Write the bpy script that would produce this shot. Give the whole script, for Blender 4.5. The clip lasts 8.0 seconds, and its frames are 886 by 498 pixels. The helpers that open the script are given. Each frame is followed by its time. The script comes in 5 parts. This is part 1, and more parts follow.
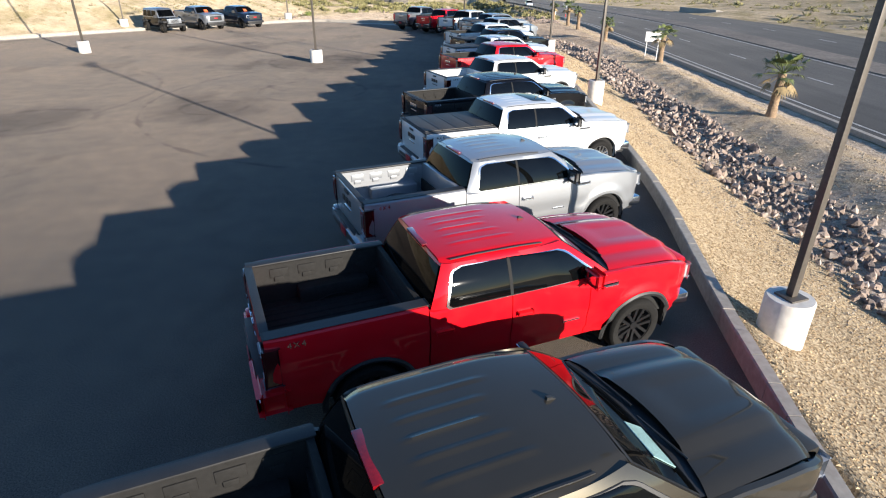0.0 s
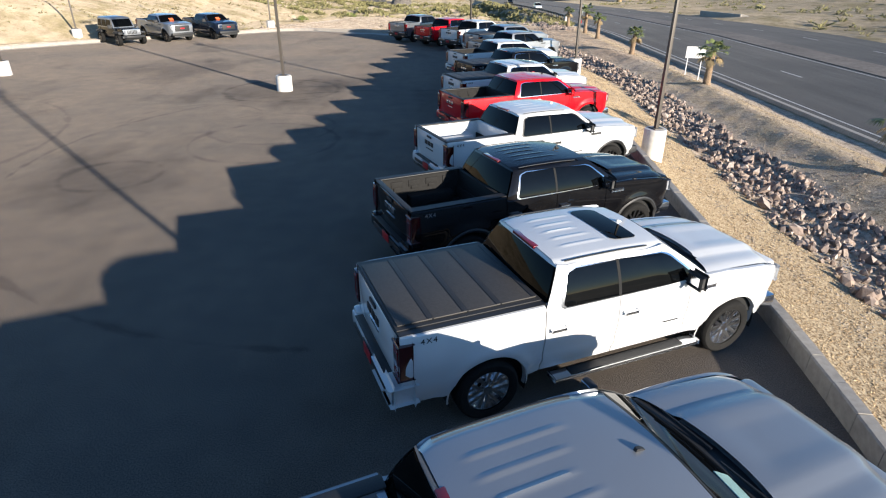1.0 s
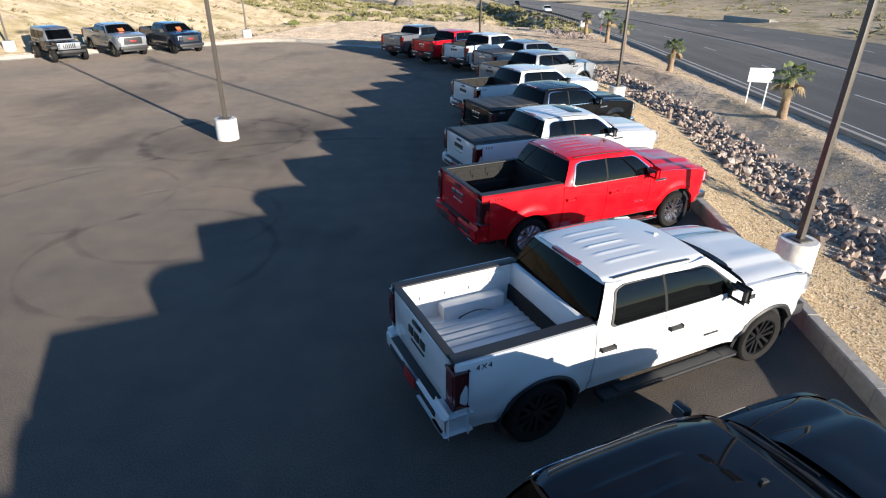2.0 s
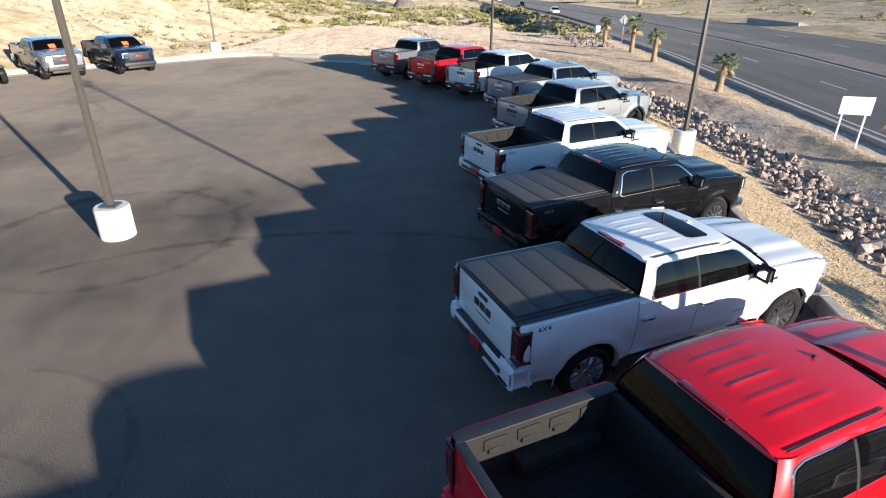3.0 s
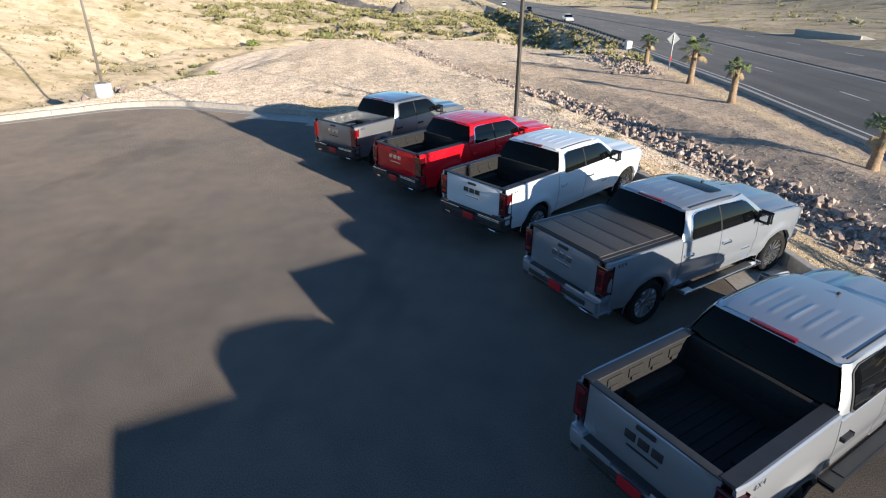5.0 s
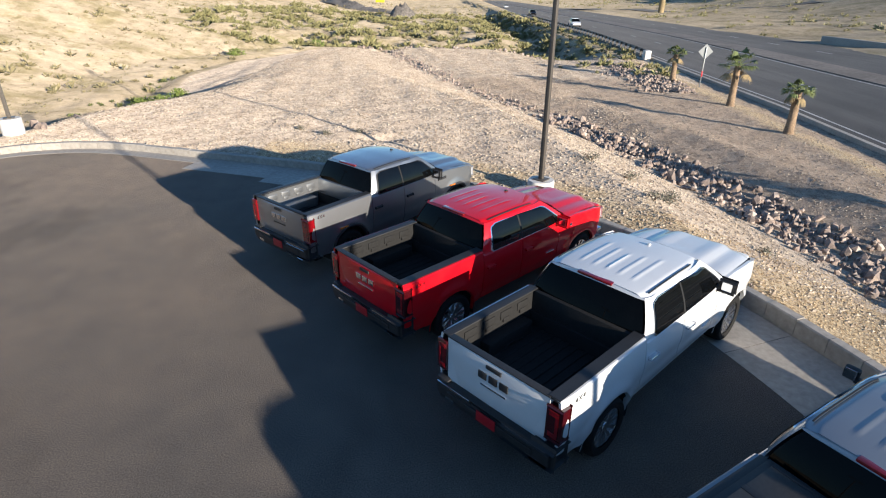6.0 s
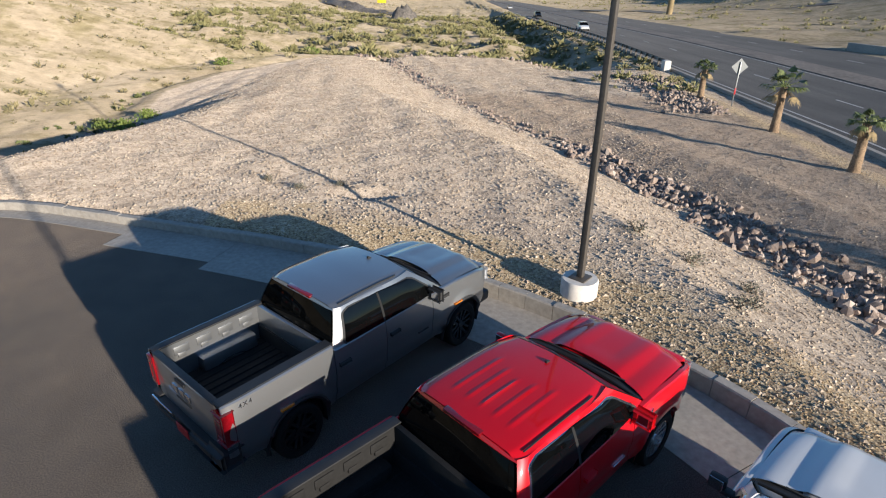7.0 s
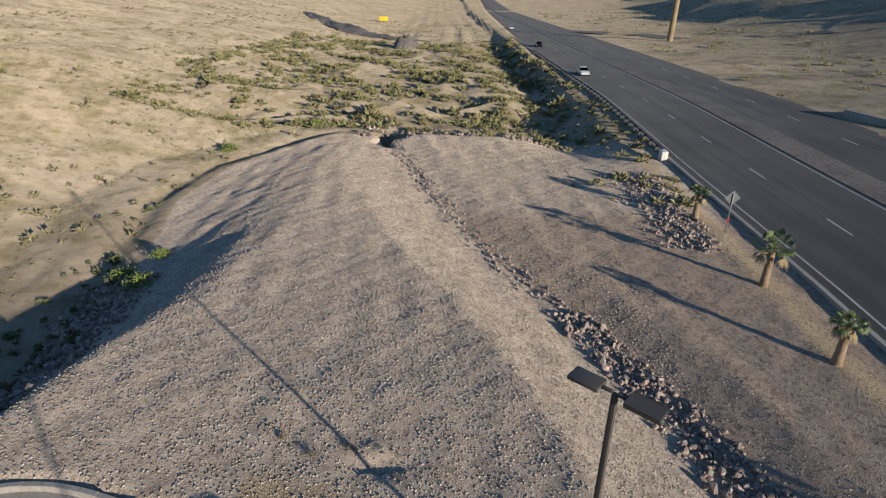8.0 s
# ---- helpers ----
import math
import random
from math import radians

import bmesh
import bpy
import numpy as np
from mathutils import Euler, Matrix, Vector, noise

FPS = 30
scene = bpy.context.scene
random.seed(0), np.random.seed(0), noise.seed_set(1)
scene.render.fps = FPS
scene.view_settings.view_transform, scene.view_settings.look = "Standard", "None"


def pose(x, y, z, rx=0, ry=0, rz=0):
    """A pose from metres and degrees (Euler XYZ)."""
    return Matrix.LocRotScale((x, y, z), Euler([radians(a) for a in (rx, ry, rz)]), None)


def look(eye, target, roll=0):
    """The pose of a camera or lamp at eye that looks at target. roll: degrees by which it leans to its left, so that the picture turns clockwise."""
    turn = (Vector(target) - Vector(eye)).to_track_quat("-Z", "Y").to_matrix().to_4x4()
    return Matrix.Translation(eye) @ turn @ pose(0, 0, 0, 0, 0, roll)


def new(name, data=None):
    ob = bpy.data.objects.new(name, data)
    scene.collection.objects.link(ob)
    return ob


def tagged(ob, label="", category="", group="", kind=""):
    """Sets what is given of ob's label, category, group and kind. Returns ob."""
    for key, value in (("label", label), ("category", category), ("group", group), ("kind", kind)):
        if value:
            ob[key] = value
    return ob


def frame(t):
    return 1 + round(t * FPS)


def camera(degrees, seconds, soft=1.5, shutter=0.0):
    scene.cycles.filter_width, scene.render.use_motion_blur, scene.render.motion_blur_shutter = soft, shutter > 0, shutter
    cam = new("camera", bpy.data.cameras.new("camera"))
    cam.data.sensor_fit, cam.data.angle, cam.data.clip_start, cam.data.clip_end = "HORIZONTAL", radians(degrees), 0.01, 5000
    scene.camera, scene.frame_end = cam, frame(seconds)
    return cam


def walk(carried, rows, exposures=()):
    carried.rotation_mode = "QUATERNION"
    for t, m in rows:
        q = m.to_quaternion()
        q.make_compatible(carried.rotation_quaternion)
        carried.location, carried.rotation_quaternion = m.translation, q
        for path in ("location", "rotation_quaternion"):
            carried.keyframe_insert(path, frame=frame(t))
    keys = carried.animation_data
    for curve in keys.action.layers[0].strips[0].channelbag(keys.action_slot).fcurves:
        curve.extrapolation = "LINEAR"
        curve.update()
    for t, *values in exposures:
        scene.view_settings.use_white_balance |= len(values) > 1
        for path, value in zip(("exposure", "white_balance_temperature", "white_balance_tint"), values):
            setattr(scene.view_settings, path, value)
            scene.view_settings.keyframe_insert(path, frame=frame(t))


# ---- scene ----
cam = camera(75.40, 8.0, 1.15)
# seconds, eye x y z, tilt, turn to the left, roll
ROWS = [
    (0.0, 0.000, -0.000, 5.068, -26.13, -0.00, 0.25),
    (0.5, 0.067, 3.992, 5.144, -26.12, 0.16, 0.27),
    (1.0, 0.123, 8.068, 5.227, -26.14, 0.43, 0.30),
    (1.5, 0.115, 12.314, 5.267, -26.13, 0.62, 0.50),
    (3.0, -0.196, 24.137, 5.344, -26.17, 0.97, 0.28),
    (3.5, -0.223, 27.788, 5.409, -26.17, 0.95, 0.25),
    (4.0, -0.250, 31.412, 5.497, -26.22, 0.98, 0.24),
    (4.5, -0.247, 34.917, 5.508, -26.14, 1.10, 0.28),
    (6.0, -0.377, 44.586, 5.611, -25.91, 1.20, 0.39),
    (6.5, -0.430, 47.262, 5.693, -25.94, 1.33, 0.45),
    (7.0, -0.490, 49.491, 5.945, -25.97, 1.44, 0.42),
    (7.2, -0.522, 50.186, 6.538, -25.97, 1.36, 0.69),
    (7.5, -0.484, 51.171, 8.283, -26.15, 1.73, 0.20),
    (7.8, -0.697, 51.876, 11.413, -25.98, 1.39, 0.62),
    (8.0, -0.661, 51.991, 13.887, -26.10, 1.59, 0.41),
]


def shot(x, y, z, tilt, turn, roll):
    a, b = radians(tilt), radians(turn)
    ahead = Vector((-math.sin(b) * math.cos(a), math.cos(b) * math.cos(a), math.sin(a)))
    return look((x, y, z), Vector((x, y, z)) + 10 * ahead, roll)


walk(cam, [(t, shot(*row)) for t, *row in ROWS], [(0.0, 1.32), (1.5, 1.17), (3.0, 1.48), (3.5, 1.34), (4.0, 1.5), (4.5, 1.34), (6.0, 1.18), (6.5, 0.97), (7.1, 0.86), (8.0, 0.4)])

# ---- world, sun ----
SUN_EL, SUN_AZ = radians(11.8), math.atan2(0.695, -0.719)
world = bpy.data.worlds.new("sky")
scene.world = world
world.use_nodes = True
wn = world.node_tree
sky = wn.nodes.new("ShaderNodeTexSky")
sky.sky_type, sky.sun_disc = "NISHITA", False
sky.sun_elevation, sky.sun_rotation = SUN_EL, SUN_AZ
sky.dust_density, sky.air_density, sky.ozone_density = 0.1, 1.0, 4.6
wn.links.new(sky.outputs[0], wn.nodes["Background"].inputs[0])
wn.nodes["Background"].inputs[1].default_value = 0.102
sun = new("sun", bpy.data.lights.new("sun", "SUN"))
sun.data.energy, sun.data.angle, sun.data.color = 4.7, radians(0.6), (1.0, 0.905, 0.78)
sun.matrix_world = look(Vector((math.sin(SUN_AZ) * math.cos(SUN_EL), math.cos(SUN_AZ) * math.cos(SUN_EL), math.sin(SUN_EL))) * 80, (0, 0, 0))


# ---- materials ----
def nodes_of(name):
    m = bpy.data.materials.new(name)
    m.use_nodes = True
    t = m.node_tree
    return m, t, t.nodes["Principled BSDF"]


def noise_tex(t, scale, detail=4.0, rough=0.55, coord="Object", stretch=None):
    co = t.nodes.new("ShaderNodeTexCoord")
    n = t.nodes.new("ShaderNodeTexNoise")
    n.inputs["Scale"].default_value, n.inputs["Detail"].default_value, n.inputs["Roughness"].default_value = scale, detail, rough
    if stretch:
        mp = t.nodes.new("ShaderNodeMapping")
        mp.inputs["Scale"].default_value = stretch
        t.links.new(co.outputs[coord], mp.inputs[0])
        t.links.new(mp.outputs[0], n.inputs["Vector"])
    else:
        t.links.new(co.outputs[coord], n.inputs["Vector"])
    return n


def ramp(t, source, stops):
    r = t.nodes.new("ShaderNodeValToRGB")
    e = r.color_ramp.elements
    for i, (p, c) in enumerate(stops):
        if i < 2:
            e[i].position, e[i].color = p, (*c, 1)
        else:
            e.new(p).color = (*c, 1)
    t.links.new(source, r.inputs[0])
    return r


def mix(t, a, b, fac, kind="MIX"):
    m = t.nodes.new("ShaderNodeMix")
    m.data_type, m.blend_type = "RGBA", kind
    for sock, v in ((m.inputs[0], fac), (m.inputs[6], a), (m.inputs[7], b)):
        if isinstance(v, (int, float)):
            sock.default_value = v
        elif isinstance(v, tuple):
            sock.default_value = (*v, 1)
        else:
            t.links.new(v, sock)
    return m.outputs[2]


def bump(t, b, height, strength, distance):
    n = t.nodes.new("ShaderNodeBump")
    n.inputs["Strength"].default_value, n.inputs["Distance"].default_value = strength, distance
    t.links.new(height, n.inputs["Height"])
    t.links.new(n.outputs[0], b.inputs["Normal"])


def plain(name, color, rough=0.5, metal=0.0, grain=30.0, vary=0.12, relief=0.0, coat=0.0):
    """A surface of one colour with light wear: the colour and gloss wander at two scales."""
    m, t, b = nodes_of(name)
    n1, n2 = noise_tex(t, grain), noise_tex(t, grain * 0.08, 2.0)
    lo, hi = tuple(c * (1 - vary) for c in color), tuple(min(1, c * (1 + vary)) for c in color)
    c1 = ramp(t, n1.outputs[0], [(0.3, lo), (0.7, hi)]).outputs[0]
    c2 = ramp(t, n2.outputs[0], [(0.3, (1 - vary,) * 3), (0.65, (1, 1, 1))]).outputs[0]
    t.links.new(mix(t, c1, c2, 1.0, "MULTIPLY"), b.inputs["Base Color"])
    b.inputs["Roughness"].default_value, b.inputs["Metallic"].default_value = rough, metal
    b.inputs["Coat Weight"].default_value = coat
    b.inputs["Coat Roughness"].default_value = 0.05
    if relief:
        bump(t, b, n1.outputs[0], 0.6, relief)
    return m


def paint(name, color, metal=0.0, rough=0.32):
    m, t, b = nodes_of(name)
    n1, n2 = noise_tex(t, 3.0, 5.0), noise_tex(t, 900.0, 1.0)
    k = (0.06 if min(color) > 0.1 else 0.025) if max(color) > 0.1 else 0.012
    dusty = tuple((1 - k) * c + k * d for c, d in zip(color, (0.32, 0.27, 0.21)))
    c = ramp(t, n1.outputs[0], [(0.42, color), (0.75, dusty)]).outputs[0]
    f = ramp(t, n2.outputs[0], [(0.3, (0.9,) * 3), (0.7, (1, 1, 1))]).outputs[0]
    t.links.new(mix(t, c, f, 1.0, "MULTIPLY"), b.inputs["Base Color"])
    b.inputs["Roughness"].default_value, b.inputs["Metallic"].default_value = rough, metal
    b.inputs["Specular IOR Level"].default_value = 0.12
    b.inputs["Coat Weight"].default_value, b.inputs["Coat Roughness"].default_value = 0.9, 0.03
    return m


def deep(m):
    """A dark paint with little gloss under its clear coat."""
    b = m.node_tree.nodes["Principled BSDF"]
    b.inputs["Specular IOR Level"].default_value, b.inputs["Coat Weight"].default_value = 0.03, 0.8
    return m


PAINT = {
    "white": paint("white_paint", (0.64, 0.645, 0.645)),
    "black": deep(paint("black_paint", (0.0025, 0.0025, 0.0035), 0.0, 0.5)),
    "red": paint("red_paint", (0.62, 0.004, 0.012), 0.1),
    "silver": paint("silver_paint", (0.33, 0.345, 0.365), 0.55, 0.36),
    "grey": paint("grey_paint", (0.25, 0.27, 0.295), 0.4, 0.34),
    "brown": paint("dark_brown_paint", (0.055, 0.048, 0.036), 0.5, 0.35),
    "blue": paint("dark_blue_paint", (0.02, 0.032, 0.06), 0.5, 0.3),
    "slate": paint("slate_paint", (0.33, 0.34, 0.35), 0.85, 0.40),
}
GLASS = plain("tinted_glass", (0.0025, 0.0028, 0.003), 0.02, 0.0, 5, 0.3)
GLASS.node_tree.nodes["Principled BSDF"].inputs["Specular IOR Level"].default_value = 0.08
SIDEGLASS = plain("side_glass", (0.0025, 0.0028, 0.003), 0.02, 0.0, 5, 0.3)
SIDEGLASS.node_tree.nodes["Principled BSDF"].inputs["Specular IOR Level"].default_value = 0.3
CHROME = plain("chrome", (0.75, 0.76, 0.78), 0.14, 1.0, 40, 0.05)
ALLOY = plain("alloy", (0.80, 0.80, 0.81), 0.22, 1.0, 40, 0.06)
BLACKRIM = plain("black_rim", (0.012, 0.012, 0.013), 0.3, 0.0, 40, 0.1, 0, 0.5)
PLASTIC = plain("black_plastic", (0.022, 0.022, 0.023), 0.55, 0.0, 60, 0.2, 0.001)
LINER = plain("bed_liner", (0.015, 0.0145, 0.014), 0.8, 0.0, 250, 0.3, 0.002)
LINER.node_tree.nodes["Principled BSDF"].inputs["Specular IOR Level"].default_value = 0.3
TONNEAU = plain("tonneau_vinyl", (0.050, 0.046, 0.042), 0.6, 0.0, 350, 0.2, 0.001)
RUBBER = plain("rubber", (0.014, 0.0135, 0.013), 0.85, 0.0, 40, 0.25, 0.001)
RUBBER.node_tree.nodes["Principled BSDF"].inputs["Specular IOR Level"].default_value = 0.2
UNDER = plain("chassis_black", (0.010, 0.010, 0.010), 0.9, 0.0, 10, 0.2)
LAMPRED = plain("tail_lamp_red", (0.20, 0.004, 0.008), 0.12, 0.0, 30, 0.2, 0, 1.0)
LAMPDARK = plain("tail_lamp_smoked", (0.05, 0.003, 0.005), 0.12, 0.0, 30, 0.2, 0, 1.0)
LAMPCLEAR = plain("headlamp_lens", (0.45, 0.46, 0.48), 0.1, 0.3, 30, 0.1, 0, 1.0)
AMBER = plain("amber_marker", (0.55, 0.16, 0.01), 0.2, 0.0, 30, 0.1, 0, 1.0)
PLATE = plain("dealer_plate_red", (0.40, 0.012, 0.02), 0.4, 0.0, 30, 0.1)
TAGWHITE = plain("tag_white", (0.75, 0.74, 0.72), 0.5, 0.0, 30, 0.08)
ORANGE = plain("orange_tag", (0.75, 0.16, 0.05), 0.6, 0.0, 30, 0.08)
YELLOW = plain("yellow_board", (0.75, 0.55, 0.02), 0.5, 0.0, 30, 0.1)
SHEET = plain("teal_sheet", (0.30, 0.48, 0.46), 0.35, 0.0, 60, 0.25)
STEEL = plain("painted_steel_bronze", (0.10, 0.086, 0.072), 0.45, 0.2, 25, 0.15)
GALV = plain("galvanised_steel", (0.24, 0.25, 0.255), 0.4, 0.8, 25, 0.12)
CONCRETE = plain("concrete", (0.36, 0.325, 0.28), 0.9, 0.0, 9, 0.16, 0.004)
WHITEBASE = plain("whitewashed_concrete", (0.66, 0.62, 0.56), 0.85, 0.0, 6, 0.14, 0.005)
LINEWHITE = plain("road_paint_white", (0.50, 0.48, 0.45), 0.8, 0.0, 12, 0.3)
BARK = plain("palm_bark", (0.29, 0.20, 0.125), 0.95, 0.0, 14, 0.35, 0.03)
FROND = plain("palm_green", (0.13, 0.16, 0.05), 0.6, 0.0, 6, 0.35)
DRYFROND = plain("palm_dry", (0.30, 0.22, 0.11), 0.8, 0.0, 6, 0.3)


TYRE_RINGS = [(-7.7, 35.6, 2.6, 0.8, 0.58), (-6.3, 37.6, 1.0, 0.7, 0.70), (-6.0, 26.8, 2.4, 0.4, 0.74), (-6.2, 28.6, 2.2, 0.35, 0.80), (-9.2, 23.2, 1.3, 0.6, 0.72),
              (-2.0, 25.5, 10.3, 0.45, 0.66), (-9.5, 30.0, 2.4, 0.3, 0.80), (-22.0, 25.0, 9.0, 0.5, 0.78), (-14.9, 20.7, 2.0, 0.9, 0.74), (-20.0, 44.0, 6.5, 0.4, 0.80)]


def asphalt_material():
    m, t, b = nodes_of("asphalt")
    fine, mid, big = noise_tex(t, 55.0, 6.0, 0.7), noise_tex(t, 1.6, 5.0), noise_tex(t, 0.16, 4.0, 0.6)
    stain = noise_tex(t, 0.33, 3.0, 0.6, "Object", (1.0, 0.5, 1.0))
    c = ramp(t, fine.outputs[0], [(0.36, (0.077, 0.0665, 0.0585)), (0.66, (0.249, 0.213, 0.183))]).outputs[0]
    c = mix(t, c, ramp(t, mid.outputs[0], [(0.3, (0.85,) * 3), (0.7, (1.06, 1.04, 1.0))]).outputs[0], 1.0, "MULTIPLY")
    c = mix(t, c, ramp(t, big.outputs[0], [(0.36, (0.84, 0.85, 0.86)), (0.58, (1.06, 1.02, 0.98))]).outputs[0], 1.0, "MULTIPLY")
    c = mix(t, c, ramp(t, stain.outputs[0], [(0.34, (0.80,) * 3), (0.44, (1.0,) * 3)]).outputs[0], 1.0, "MULTIPLY")
    # old oil and tyre blotches
    for bx, by, wide in ((-7.6, 35.4, 4.0), (-5.9, 37.6, 2.8), (-9.3, 22.8, 2.8), (-15.0, 41.0, 4.5), (-14.9, 20.7, 3.2)):
        co = t.nodes.new("ShaderNodeTexCoord")
        sb = t.nodes.new("ShaderNodeVectorMath")
        sb.operation = "SUBTRACT"
        sb.inputs[1].default_value = (bx, by, 0)
        t.links.new(co.outputs["Object"], sb.inputs[0])
        ln = t.nodes.new("ShaderNodeVectorMath")
        ln.operation = "LENGTH"
        t.links.new(sb.outputs[0], ln.inputs[0])
        wb = t.nodes.new("ShaderNodeMath")
        wb.operation = "MULTIPLY_ADD"
        wb.inputs[1].default_value, wb.inputs[2].default_value = 2.2, -1.1
        t.links.new(stain.outputs[0], wb.inputs[0])
        dv = t.nodes.new("ShaderNodeMath")
        dv.operation = "DIVIDE"
        dv.inputs[1].default_value = wide
        t.links.new(ln.outputs["Value"], dv.inputs[0])
        ad = t.nodes.new("ShaderNodeMath")
        ad.operation = "ADD"
        t.links.new(dv.outputs[0], ad.inputs[0])
        t.links.new(wb.outputs[0], ad.inputs[1])
        c = mix(t, c, ramp(t, ad.outputs[0], [(0.35, (0.63, 0.64, 0.66)), (1.0, (1.0,) * 3)]).outputs[0], 1.0, "MULTIPLY")
    # round tyre marks and long sweeping tracks: rings of a centre, radius and width
    smear = noise_tex(t, 0.9, 4.0, 0.6)
    for bx, by, radius, wide, dark in TYRE_RINGS:
        co = t.nodes.new("ShaderNodeTexCoord")
        sb = t.nodes.new("ShaderNodeVectorMath")
        sb.operation = "DISTANCE"
        sb.inputs[1].default_value = (bx, by, 0)
        t.links.new(co.outputs["Object"], sb.inputs[0])
        chain = sb.outputs["Value"]
        for op, v in (("SUBTRACT", radius), ("ABSOLUTE", 0.0), ("DIVIDE", wide)):
            q = t.nodes.new("ShaderNodeMath")
            q.operation = op
            q.inputs[1].default_value = v
            t.links.new(chain, q.inputs[0])
            chain = q.outputs[0]
        ad = t.nodes.new("ShaderNodeMath")
        ad.operation = "MULTIPLY_ADD"
        ad.inputs[1].default_value = 1.6
        t.links.new(smear.outputs[0], ad.inputs[0])
        t.links.new(chain, ad.inputs[2])
        c = mix(t, c, ramp(t, ad.outputs[0], [(0.75, (dark, dark, dark * 1.03)), (1.55, (1.0,) * 3)]).outputs[0], 1.0, "MULTIPLY")
    t.links.new(c, b.inputs["Base Color"])
    b.inputs["Roughness"].default_value, b.inputs["Diffuse Roughness"].default_value = 0.9, 1.0
    b.inputs["Specular IOR Level"].default_value = 0.2
    bump(t, b, fine.outputs[0], 1.0, 0.03)
    return m


def road_material():
    m, t, b = nodes_of("road_asphalt")
    fine, track = noise_tex(t, 30.0, 5.0, 0.7), noise_tex(t, 1.0, 4.0, 0.6, "Object", (0.9, 0.02, 1.0))
    patch = noise_tex(t, 0.12, 4.0)
    c = ramp(t, fine.outputs[0], [(0.30, (0.055, 0.052, 0.050)), (0.72, (0.105, 0.099, 0.093))]).outputs[0]
    c = mix(t, c, ramp(t, track.outputs[0], [(0.35, (0.75,) * 3), (0.65, (1.08,) * 3)]).outputs[0], 1.0, "MULTIPLY")
    c = mix(t, c, ramp(t, patch.outputs[0], [(0.35, (0.82,) * 3), (0.6, (1.05,) * 3)]).outputs[0], 1.0, "MULTIPLY")
    t.links.new(c, b.inputs["Base Color"])
    b.inputs["Roughness"].default_value, b.inputs["Diffuse Roughness"].default_value = 0.9, 1.0
    bump(t, b, fine.outputs[0], 0.8, 0.02)
    return m


def ground_material():
    """Desert ground: sand, and two gravels laid on where the attributes 'gravel' and 'pad' say."""
    m, t, b = nodes_of("desert_ground")
    co = t.nodes.new("ShaderNodeTexCoord")
    vor = t.nodes.new("ShaderNodeTexVoronoi")
    vor.inputs["Scale"].default_value = 24.0
    t.links.new(co.outputs["Object"], vor.inputs["Vector"])
    vor2 = t.nodes.new("ShaderNodeTexVoronoi")
    vor2.inputs["Scale"].default_value = 5.0
    t.links.new(co.outputs["Object"], vor2.inputs["Vector"])
    fine, mid, big = noise_tex(t, 22.0, 6.0, 0.7), noise_tex(t, 0.8, 5.0, 0.65), noise_tex(t, 0.07, 5.0, 0.6)
    sep = t.nodes.new("ShaderNodeSeparateColor")
    t.links.new(vor.outputs["Color"], sep.inputs[0])
    sep2 = t.nodes.new("ShaderNodeSeparateColor")
    t.links.new(vor2.outputs["Color"], sep2.inputs[0])
    sand = ramp(t, fine.outputs[0], [(0.28, (0.265, 0.228, 0.172)), (0.72, (0.475, 0.415, 0.325))]).outputs[0]
    sand = mix(t, sand, ramp(t, mid.outputs[0], [(0.34, (0.74, 0.72, 0.68)), (0.62, (1.05, 1.03, 1.0))]).outputs[0], 1.0, "MULTIPLY")
    sand = mix(t, sand, ramp(t, big.outputs[0], [(0.38, (0.80, 0.76, 0.70)), (0.6, (1.05, 1.0, 0.95))]).outputs[0], 1.0, "MULTIPLY")
    olive = noise_tex(t, 0.22, 6.0, 0.7)
    sand = mix(t, sand, ramp(t, olive.outputs[0], [(0.47, (1, 1, 1)), (0.62, (0.66, 0.67, 0.55))]).outputs[0], 1.0, "MULTIPLY")
    gold = ramp(t, sep.outputs[0], [(0.05, (0.24, 0.17, 0.10)), (0.45, (0.44, 0.33, 0.20)), (0.95, (0.60, 0.48, 0.32))]).outputs[0]
    gold = mix(t, gold, ramp(t, fine.outputs[0], [(0.3, (0.7,) * 3), (0.7, (1.1,) * 3)]).outputs[0], 1.0, "MULTIPLY")
    pad = ramp(t, sep.outputs[0], [(0.05, (0.36, 0.29, 0.225)), (0.5, (0.475, 0.39, 0.305)), (0.95, (0.56, 0.465, 0.37))]).outputs[0]
    pad = mix(t, pad, ramp(t, sep2.outputs[1], [(0.0, (0.70,) * 3), (0.6, (1.06,) * 3)]).outputs[0], 1.0, "MULTIPLY")
    pad = mix(t, pad, ramp(t, mid.outputs[0], [(0.34, (0.84, 0.82, 0.80)), (0.62, (1.05, 1.04, 1.02))]).outputs[0], 1.0, "MULTIPLY")

    def weight(name):
        a = t.nodes.new("ShaderNodeAttribute")
        a.attribute_name = name
        ad = t.nodes.new("ShaderNodeMath")
        ad.operation = "ADD"
        t.links.new(a.outputs["Fac"], ad.inputs[0])
        sh = t.nodes.new("ShaderNodeMath")
        sh.operation = "MULTIPLY_ADD"
        sh.inputs[1].default_value, sh.inputs[2].default_value = 0.7, -0.35
        t.links.new(mid.outputs[0], sh.inputs[0])
        t.links.new(sh.outputs[0], ad.inputs[1])
        return ramp(t, ad.outputs[0], [(0.4, (0, 0, 0)), (0.6, (1, 1, 1))]).outputs[0]

    tuft = noise_tex(t, 1.3, 5.0, 0.75)
    sand = mix(t, sand, ramp(t, tuft.outputs[0], [(0.36, (0.70, 0.70, 0.63)), (0.45, (1, 1, 1))]).outputs[0], 1.0, "MULTIPLY")
